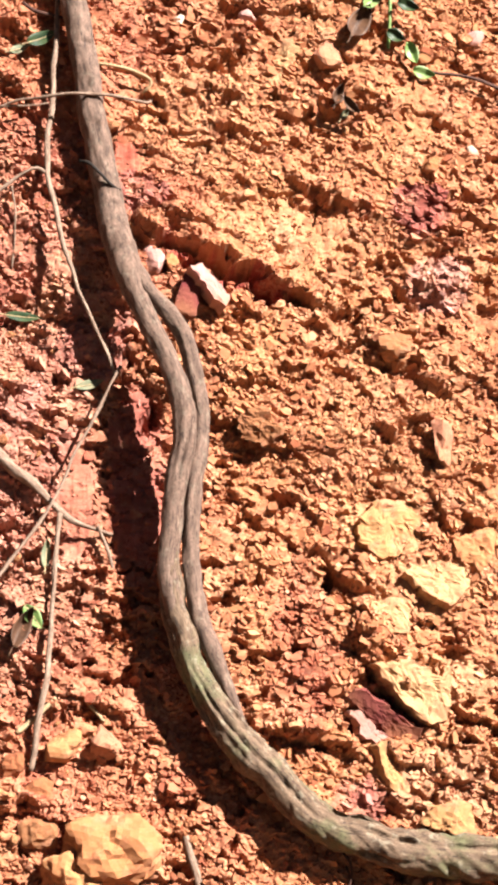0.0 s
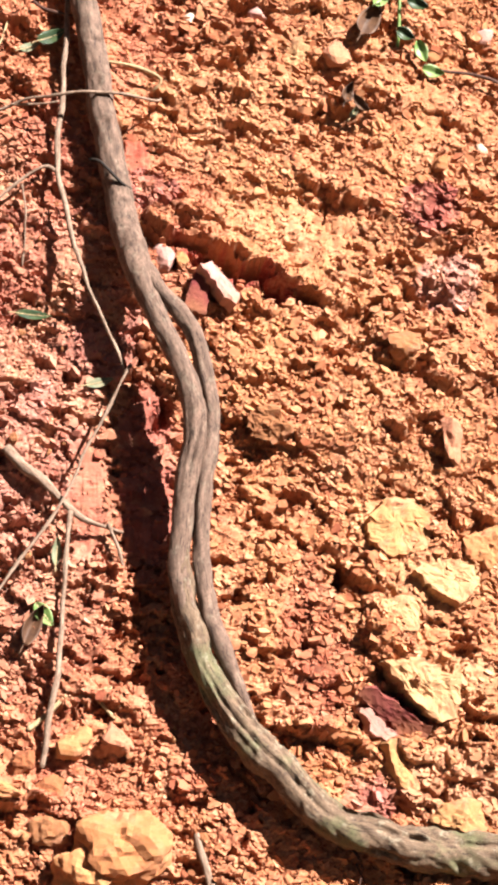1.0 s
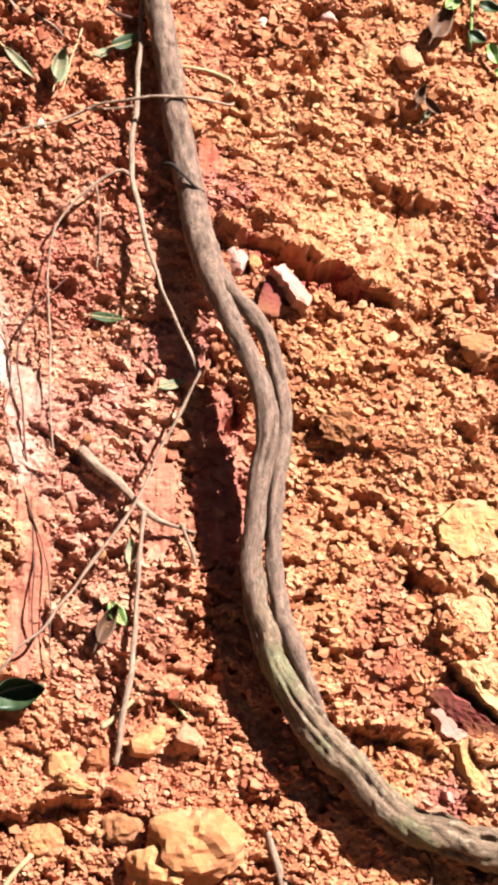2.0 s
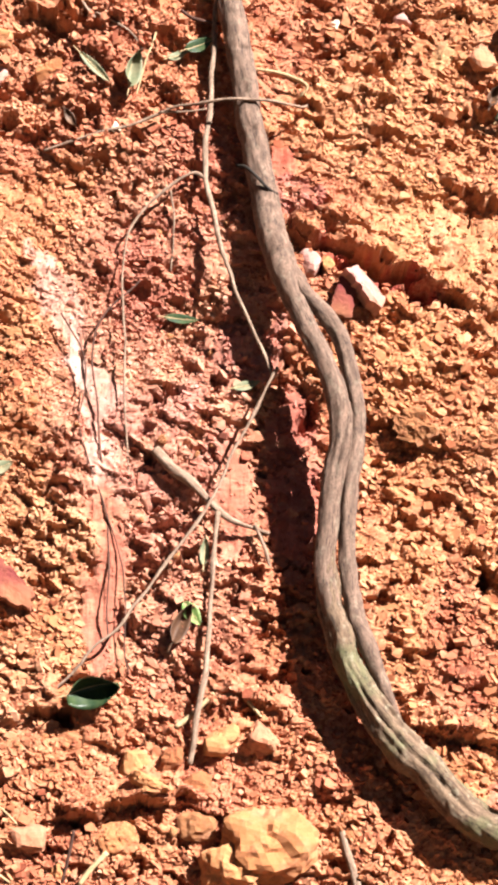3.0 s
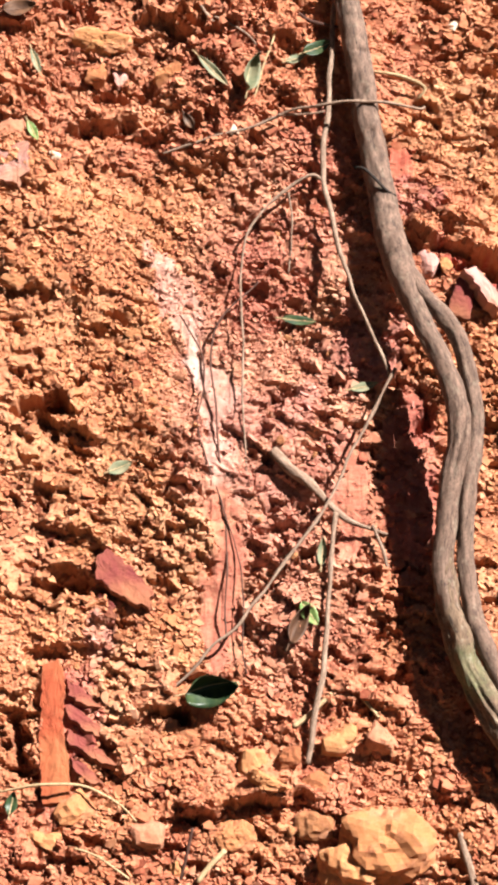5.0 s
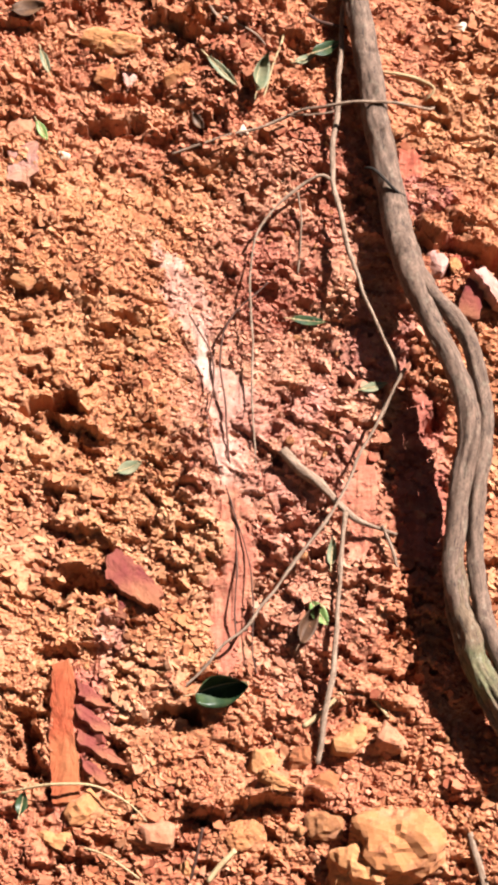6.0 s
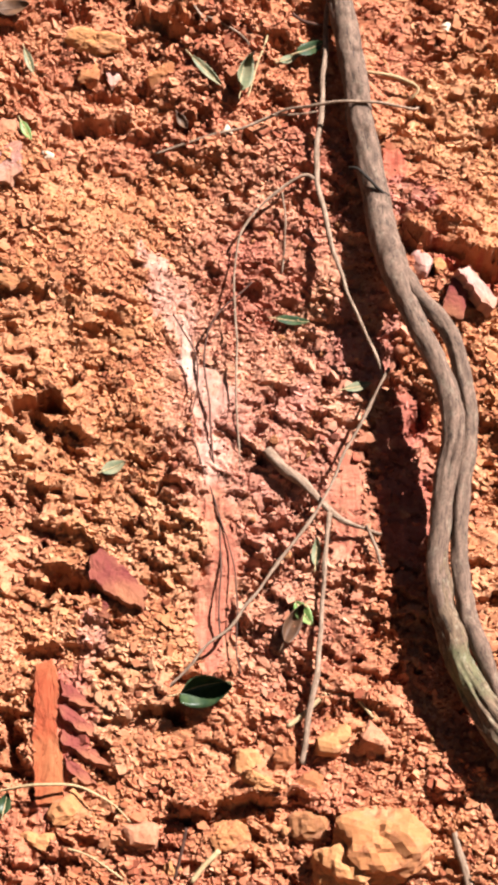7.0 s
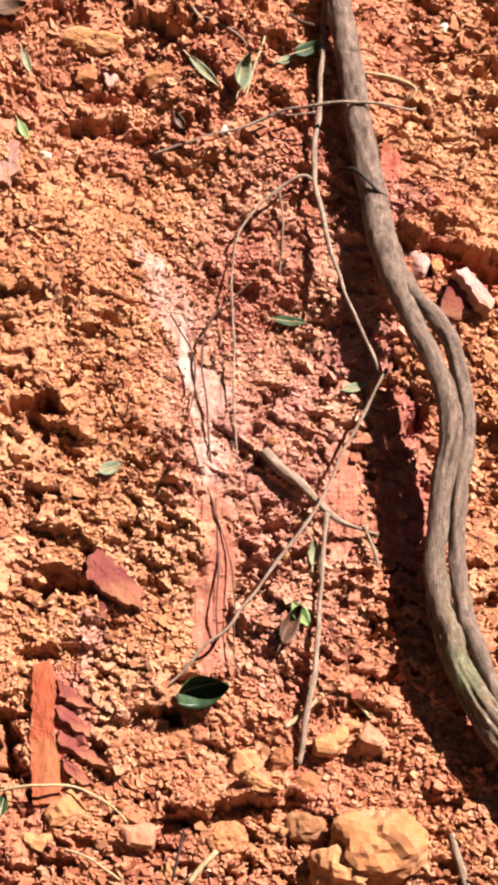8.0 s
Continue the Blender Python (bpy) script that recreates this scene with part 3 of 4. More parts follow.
def build_flakes(count=74000):
    """Thin angular plates that lie along the beds, their lower edges standing out of the bank."""
    rng = np.random.default_rng(14)
    x, u, i, j = strew(rng, count, 0.22, 211)
    n = len(x)
    around = (np.arange(6)[None] + rng.uniform(-0.36, 0.36, (n, 6))) * math.pi / 3
    reach = rng.uniform(0.65, 1.25, (n, 6))
    wide, thick = rng.uniform(0.45, 0.95, (n, 1)), rng.uniform(0.16, 0.50, (n, 1))
    top = np.stack([np.cos(around) * reach, np.sin(around) * reach * wide, thick * rng.uniform(0.7, 1.15, (n, 6))], axis=-1)
    under = np.stack([top[..., 0] * 0.82, top[..., 1] * 0.82, -thick * np.ones((1, 6))], axis=-1)
    drift = 1 + 0.40 * layered(x / 0.16, u / 0.16, 221, 2)
    size = np.clip(0.0025 * drift * np.exp(0.52 * rng.standard_normal(n)), 0.0015, 0.0100)
    lie = radians(-20) + radians(32) * rng.standard_normal(n)
    turn = turn_about(2, lie) @ turn_about(0, radians(-22) + radians(26) * rng.standard_normal(n)) @ turn_about(1, radians(17) * rng.standard_normal(n))
    local = np.einsum("nij,nkj->nki", turn, np.concatenate([top, under], axis=1)) * size[:, None, None]
    tris = [(0, 1, 2), (0, 2, 3), (0, 3, 5), (3, 4, 5), (8, 7, 6), (9, 8, 6), (11, 9, 6), (11, 10, 9)]
    for k in range(6):
        m = (k + 1) % 6
        tris += [(k, k + 6, m + 6), (k, m + 6, m)]
    lay_pieces("soil_flakes", "thin broken flakes of orange and ochre soil on the bank", local, np.array(tris), x, u, GH[j, i] + 0.05 * size, MINERAL[j, i])


def build_crumbs(count=22000):
    rng = np.random.default_rng(4)
    g = (1 + 5 ** 0.5) / 2
    ball = np.array([(-1, g, 0), (1, g, 0), (-1, -g, 0), (1, -g, 0), (0, -1, g), (0, 1, g), (0, -1, -g), (0, 1, -g), (g, 0, -1), (g, 0, 1), (-g, 0, -1), (-g, 0, 1)]) / 1.9
    tris = np.array([(0, 11, 5), (0, 5, 1), (0, 1, 7), (0, 7, 10), (0, 10, 11), (1, 5, 9), (5, 11, 4), (11, 10, 2), (10, 7, 6), (7, 1, 8),
                     (3, 9, 4), (3, 4, 2), (3, 2, 6), (3, 6, 8), (3, 8, 9), (4, 9, 5), (2, 4, 11), (6, 2, 10), (8, 6, 7), (9, 8, 1)])
    x, u, i, j = strew(rng, count, 0.14, 201)
    n = len(x)
    size = np.clip(0.0017 * np.exp(0.55 * rng.standard_normal(n)), 0.0009, 0.0060)
    shape = ball[None] * rng.uniform(0.62, 1.3, (n, 12, 1)) * rng.uniform(0.42, 1.3, (n, 1, 3))
    turn = turn_about(2, rng.uniform(0, 6.28, n)) @ turn_about(0, rng.uniform(0, 6.28, n))
    local = np.einsum("nij,nkj->nki", turn, shape) * size[:, None, None]
    lay_pieces("soil_crumbs", "loose orange soil crumbs strewn over the bank", local, tris, x, u, GH[j, i] + 0.35 * size, MINERAL[j, i])


build_flakes()
build_crumbs()

# ---- vines ----
hanging_vine = tagged(new("hanging_vine"), "smooth grey-brown woody vine hanging over the bank, mossy lower down", "vine")
KNOTS = [((0.168, 0.457), 80, 0.006, 0.006, -0.0045), ((0.151, 0.583), 10, 0.010, 0.003, 0.004), ((0.200, 0.261), 30, 0.020, 0.0035, -0.0035), ((0.193, 0.288), 20, 0.020, 0.003, 0.003), ((0.184, 0.331), 60, 0.005, 0.004, -0.003), ((0.280, 0.041), 85, 0.025, 0.003, 0.006), ((0.266, -0.038), 75, 0.040, 0.003, 0.006), ((0.137, 0.649), 70, 0.006, 0.004, -0.003)]
# splits in the bark: place, direction in degrees, half length, half width, depth
SPLITS = [((0.407, -0.470), -48, 0.020, 0.0042, 0.016), ((0.470, -0.517), -12, 0.040, 0.0050, 0.016), ((0.521, -0.549), -14, 0.034, 0.0045, 0.013), ((0.323, -0.396), -52, 0.030, 0.0035, 0.008), ((0.617, -0.563), -6, 0.050, 0.0040, 0.010)]
part("main_stem", stem_mesh("main_stem", [
    (0.105, 1.126, 0.022, 0.0186), (0.120, 0.863, 0.036, 0.0195), (0.130, 0.678, 0.045, 0.0195), (0.149, 0.563, 0.047, 0.02), (0.162, 0.442, 0.047, 0.0205), (0.178, 0.334, 0.047, 0.0209),
    (0.196, 0.238, 0.064, 0.0214), (0.218, 0.157, 0.084, 0.016), (0.246, 0.086, 0.094, 0.0149), (0.266, 0.024, 0.096, 0.0164), (0.267, -0.030, 0.092, 0.0158),
    (0.254, -0.089, 0.078, 0.0168), (0.246, -0.149, 0.072, 0.0158), (0.242, -0.202, 0.070, 0.0152), (0.245, -0.255, 0.067, 0.014), (0.258, -0.306, 0.064, 0.011), (0.269, -0.339, 0.060, 0.006)],
    VINE, 40, 0.0025, 0.06, 0.13, 0.0028, 3, KNOTS, 0.03), hanging_vine)
part("side_stem", stem_mesh("side_stem", [
    (0.203, 0.238, 0.064, 0.0112), (0.227, 0.188, 0.080, 0.0116), (0.259, 0.137, 0.090, 0.0121), (0.279, 0.084, 0.088, 0.0121), (0.290, 0.030, 0.082, 0.0121),
    (0.288, -0.026, 0.080, 0.0112), (0.277, -0.081, 0.080, 0.0121), (0.274, -0.141, 0.072, 0.0121), (0.273, -0.202, 0.068, 0.0121), (0.281, -0.269, 0.065, 0.013), (0.299, -0.320, 0.060, 0.012), (0.318, -0.367, 0.054, 0.008), (0.341, -0.428, 0.048, 0.003)],
    VINE, 24, 0.003, 0.09, 0.24, 0.0030, 9, (), 0.04), hanging_vine)
part("mossy_stem", stem_mesh("mossy_stem", [
    (0.246, -0.153, 0.071, 0.012), (0.242, -0.202, 0.070, 0.0156), (0.246, -0.255, 0.067, 0.0172), (0.258, -0.306, 0.064, 0.0185), (0.272, -0.343, 0.061, 0.018), (0.295, -0.382, 0.056, 0.0207), (0.333, -0.429, 0.050, 0.0238), (0.399, -0.497, 0.040, 0.0248),
    (0.470, -0.539, 0.031, 0.0252), (0.557, -0.563, 0.028, 0.0279), (0.645, -0.575, 0.028, 0.0297), (0.736, -0.581, 0.030, 0.0297), (0.860, -0.571, 0.004, 0.027)],
    MOSSY, 56, 0.0025, 0.12, 0.30, 0.004, 5, SPLITS, 0.05), hanging_vine, "thicker stem with green growth and cracked bark")
part("tendril", stem_mesh("tendril", [
    (0.137, 0.392, 0.063, 0.0022), (0.149, 0.386, 0.071, 0.0022), (0.164, 0.370, 0.072, 0.0022), (0.180, 0.353, 0.069, 0.0022), (0.193, 0.351, 0.057, 0.0018)], BLACK_TWIG, 6, 0.004, 0.05), hanging_vine, "thin dark tendril")


def twig(label, mat, *shoots, sides=7, seed=0, name="twig"):
    ob = tagged(new(name), label, "twig")
    for k, points in enumerate(shoots):
        part("shoot" if k else "stalk", stem_mesh("stalk", [(x, u, h, r * 0.80) for x, u, h, r in points], mat, sides, 0.005, 0.30, 0.0, 0.0036, seed + 5 * k), ob)
    return ob


twig("thin pale-brown twig hanging beside the vine", TWIG,
     [(0.115, 0.727, 0.030, 0.0052), (0.111, 0.629, 0.032, 0.0056), (0.099, 0.515, 0.032, 0.0048), (0.093, 0.406, 0.029, 0.0046), (0.110, 0.300, 0.045, 0.0052), (0.126, 0.230, 0.054, 0.0042), (0.155, 0.150, 0.052, 0.0036), (0.175, 0.084, 0.044, 0.0026)],
     [(0.091, 0.385, 0.027, 0.0034), (0.072, 0.394, 0.030, 0.0034), (0.040, 0.371, 0.027, 0.0028), (-0.007, 0.319, 0.024, 0.0025), (-0.020, 0.277, 0.020, 0.0023), (-0.023, 0.182, 0.018, 0.0021), (-0.020, 0.065, 0.014, 0.0019), (-0.012, -0.063, 0.002, 0.0016)],
     [(0.041, 0.372, 0.026, 0.0022), (0.046, 0.324, 0.014, 0.0019), (0.043, 0.255, 0.001, 0.0015)], seed=11)
twig("thin bent twig lying across the vine", TWIG,
     [(-0.140, 0.446, 0.004, 0.0028), (-0.034, 0.476, 0.022, 0.0024), (0.048, 0.499, 0.038, 0.0029), (0.097, 0.498, 0.058, 0.003), (0.169, 0.496, 0.066, 0.0029), (0.210, 0.493, 0.059, 0.0027), (0.235, 0.504, 0.032, 0.0025), (0.246, 0.522, 0.004, 0.0022)],
     [(0.024, 0.496, 0.034, 0.0022), (0.069, 0.498, 0.030, 0.002), (0.094, 0.500, 0.032, 0.0016)], seed=23)
twig("hair-thin dark root lying against the clay", DARK_TWIG,
     [(-0.001, 0.241, 0.006, 0.0016), (-0.033, 0.207, 0.010, 0.0019), (-0.055, 0.172, 0.010, 0.002), (-0.062, 0.117, 0.009, 0.002), (-0.059, 0.050, 0.008, 0.002), (-0.050, -0.041, 0.008, 0.0019), (-0.042, -0.176, 0.006, 0.0018), (-0.041, -0.276, 0.003, 0.0014)], seed=31)
twig("hair-thin brown root over the pale clay", DARK_TWIG,
     [(-0.112, 0.190, 0.008, 0.0014), (-0.083, 0.129, 0.010, 0.0015), (-0.075, 0.075, 0.009, 0.0015), (-0.080, 0.017, 0.009, 0.0015), (-0.058, -0.057, 0.009, 0.0015), (-0.031, -0.145, 0.008, 0.0015), (-0.022, -0.216, 0.007, 0.0015), (-0.014, -0.322, 0.003, 0.0013)], seed=37)
twig("straight thin twig propped on the bank", TWIG,
     [(0.185, 0.088, 0.048, 0.0026), (0.153, 0.026, 0.042, 0.0030), (0.111, -0.064, 0.038, 0.0029), (0.079, -0.121, 0.034, 0.0030), (0.029, -0.191, 0.030, 0.0028), (-0.019, -0.260, 0.026, 0.0029), (-0.071, -0.306, 0.020, 0.0030), (-0.141, -0.367, 0.004, 0.0022)], seed=41)
twig("broken grey-brown branch stub with a forked shoot", TWIG,
     [(0.025, -0.017, 0.022, 0.0115), (0.045, -0.045, 0.022, 0.0108), (0.076, -0.079, 0.020, 0.008), (0.106, -0.104, 0.016, 0.0062), (0.140, -0.121, 0.012, 0.0042), (0.173, -0.131, 0.002, 0.003)],
     [(0.106, -0.104, 0.016, 0.0045), (0.096, -0.180, 0.020, 0.0042), (0.089, -0.250, 0.020, 0.0045), (0.083, -0.333, 0.018, 0.005), (0.065, -0.442, 0.006, 0.0056)],
     [(0.151, -0.124, 0.012, 0.003), (0.167, -0.163, 0.016, 0.0026), (0.177, -0.199, 0.003, 0.002)], sides=10, seed=53, name="branch_stub")
twig("short pale stick on the soil", STRAW, [(0.106, -0.360, 0.004, 0.0045), (0.154, -0.345, 0.010, 0.004)], seed=61)
twig("short pale stick on the soil", STRAW, [(0.110, -0.327, 0.008, 0.0032), (0.128, -0.350, 0.010, 0.0034), (0.158, -0.383, 0.003, 0.0026)], seed=63)
twig("short pale stick on the soil", STRAW, [(0.042, -0.398, 0.003, 0.0045), (0.097, -0.352, 0.008, 0.0038)], seed=67)
twig("dark bent twig half sunk in the soil", DARK_TWIG, [(0.638, 0.591, 0.004, 0.002), (0.673, 0.575, 0.010, 0.0034), (0.722, 0.566, 0.010, 0.0036), (0.776, 0.549, 0.006, 0.0034)], seed=71)
twig("weathered grey stick below the vine", TWIG, [(0.254, -0.505, 0.003, 0.0065), (0.262, -0.550, 0.008, 0.007), (0.278, -0.603, 0.010, 0.007), (0.290, -0.647, 0.003, 0.006)], seed=73)
twig("dry grass stalk arching over the soil", STRAW, [(-0.342, -0.483, 0.004, 0.002), (-0.274, -0.476, 0.030, 0.0021), (-0.224, -0.476, 0.027, 0.0021), (-0.180, -0.496, 0.026, 0.0019), (-0.155, -0.519, 0.004, 0.0015)], seed=79)
twig("dry grass stalk lying on the soil", STRAW, [(-0.238, -0.549, 0.003, 0.0019), (-0.201, -0.566, 0.012, 0.0021), (-0.164, -0.592, 0.003, 0.0018)], seed=83)
twig("thin dark stick standing in the soil", DARK_TWIG, [(-0.085, -0.530, 0.026, 0.0028), (-0.089, -0.551, 0.018, 0.0028), (-0.097, -0.591, 0.002, 0.0026)], seed=87)
twig("short pale stick on the soil", STRAW, [(-0.076, -0.592, 0.003, 0.0042), (-0.044, -0.554, 0.010, 0.004)], seed=89)
twig("thin straggling stems among the clods", TWIG, [(-0.105, 0.735, 0.004, 0.0026), (-0.081, 0.677, 0.018, 0.0028), (-0.043, 0.637, 0.004, 0.002)], [(-0.081, 0.677, 0.018, 0.002), (-0.017, 0.634, 0.024, 0.0022), (0.009, 0.591, 0.016, 0.0018), (0.024, 0.546, 0.003, 0.0014)], seed=91)
twig("dry grass stalk leaning on the soil", STRAW, [(0.024, 0.641, 0.020, 0.0022), (0.009, 0.587, 0.022, 0.002), (-0.011, 0.518, 0.003, 0.0017)], seed=95)
twig("dark bent root behind the vine", DARK_TWIG, [(0.054, 0.686, 0.004, 0.0036), (0.079, 0.658, 0.020, 0.004), (0.120, 0.642, 0.029, 0.0036)], seed=97)
twig("pale bent grass stalk on the soil", STRAW, [(0.166, 0.582, 0.003, 0.0024), (0.215, 0.565, 0.012, 0.0034), (0.244, 0.549, 0.010, 0.0032), (0.233, 0.534, 0.003, 0.0022)], seed=99)
twig("fine roots hanging from the soil", DARK_TWIG, [(0.453, -0.556, 0.003, 0.002), (0.464, -0.578, 0.010, 0.0022), (0.460, -0.613, 0.004, 0.0018)], [(0.464, -0.578, 0.010, 0.0018), (0.477, -0.613, 0.003, 0.0015)], seed=103)

# ---- leaves ----
LEAVES = [
    ("dark glossy green leaf curled on the soil", DEEP, (-0.063, -0.342), 0.070, 0.044, 14, 0.16, 0.55, 30),
    ("dead brown leaf curled beside a green one", DRY, (0.050, -0.259), 0.058, 0.024, 66, 0.16, 0.55, 20),
    ("small bright green leaf on soil", GREEN, (0.069, -0.246), 0.038, 0.021, -55, 0.10, 0.12, 10),
    ("dull grey-green leaf on the soil", ASHEN, (-0.189, -0.034), 0.036, 0.019, 24, 0.08, 0.08, 5),
    ("deep green leaf in the vine's shade", DEEP, (0.087, 0.612), 0.046, 0.021, 24, 0.10, 0.14, 10),
    ("yellowing leaf tip on the soil", ASHEN, (0.056, 0.597), 0.032, 0.014, 20, 0.06, 0.1, 0),
    ("withered grey-green leaf standing on edge", ASHEN, (-0.015, 0.562), 0.060, 0.026, 80, 0.14, 0.55, 30),
    ("narrow pale green leaf on soil", ASHEN, (-0.064, 0.572), 0.068, 0.014, -48, 0.05, 0.2, 10),
    ("small pale green leaf on soil", GREEN, (-0.329, 0.485), 0.036, 0.013, -62, 0.08, 0.1, 5),
    ("narrow deep green leaf on clay", DEEP, (0.059, 0.185), 0.050, 0.015, -6, 0.05, 0.1, 0),
    ("pale narrow leaf on the soil", ASHEN, (0.147, 0.077), 0.040, 0.014, 14, 0.06, 0.1, 0),
    ("yellow-green narrow leaf behind the stub", ASHEN, (0.086, -0.159), 0.040, 0.013, 85, 0.10, 0.3, 0),
    ("withered curled leaf on the soil", DRY, (-0.100, 0.498), 0.030, 0.014, -60, 0.2, 0.3, 10),
    ("dark leaf scrap in the corner of the clods", DRY, (-0.356, 0.688), 0.050, 0.030, 10, 0.1, 0.2, 0),
    ("narrow grey-green leaf on the soil", ASHEN, (-0.329, 0.601), 0.045, 0.012, -70, 0.1, 0.2, 5),
    ("dead brown leaf scrap among clods", DRY, (0.516, 0.532), 0.036, 0.018, 70, 0.2, 0.5, 15),
    ("dead brown leaf scrap among clods", DRY, (0.536, 0.510), 0.034, 0.014, -50, 0.2, 0.5, 10),
    ("grey withered leaf scrap among clods", ASHEN, (0.526, 0.504), 0.024, 0.010, 55, 0.2, 0.4, 10),
    ("dead dark leaf in the seedling's shade", DRY, (0.554, 0.649), 0.060, 0.034, 60, 0.12, 0.3, 10),
    ("small dark leaf in the soil", DEEP, (-0.316, -0.495), 0.030, 0.016, 80, 0.1, 0.2, 5),
]
for k, (label, mat, (x, u), length, width, turn, curl, fold, tip) in enumerate(LEAVES):
    leaf = tagged(new("leaf"), label, "leaf")
    part("blade", leaf_mesh("blade", length, width, curl, fold, mat, k), leaf)
    part("midrib", rib_mesh("midrib", length, width, curl, STRAW if mat is not DRY else DRY), leaf)
    high = max(ground_height(x + a * length, u + b * length) for a in (-0.35, 0, 0.35) for b in (-0.25, 0, 0.25))
    set_on_bank(leaf, x, u, high + 0.003, turn, tip)

seedling = tagged(new("seedling"), "small green seedling with pale leaves rooted in the bank", "plant")
part("stalk", stem_mesh("stalk", [(0.597, 0.593, 0.000, 0.003), (0.601, 0.637, 0.020, 0.0028), (0.604, 0.688, 0.030, 0.0026), (0.603, 0.733, 0.036, 0.0022)], GREEN, 7, 0.006), seedling)
SEEDLING_LEAVES = [(0.575, 0.682, 0.034, 40), (0.629, 0.673, 0.036, -20), (0.609, 0.627, 0.026, -30), (0.633, 0.599, 0.022, -75), (0.649, 0.572, 0.014, -14), (0.592, 0.701, 0.040, 100), (0.560, 0.714, 0.036, 160)]
for k, (x, u, h, turn) in enumerate(SEEDLING_LEAVES):
    blade = part("leaf", leaf_mesh("leaf", 0.038 - 0.004 * (k % 3), 0.020, 0.12, 0.25, GREEN if k in (3, 4, 0) else DEEP, k), seedling)
    set_on_bank(blade, x, u, h, turn, 12)

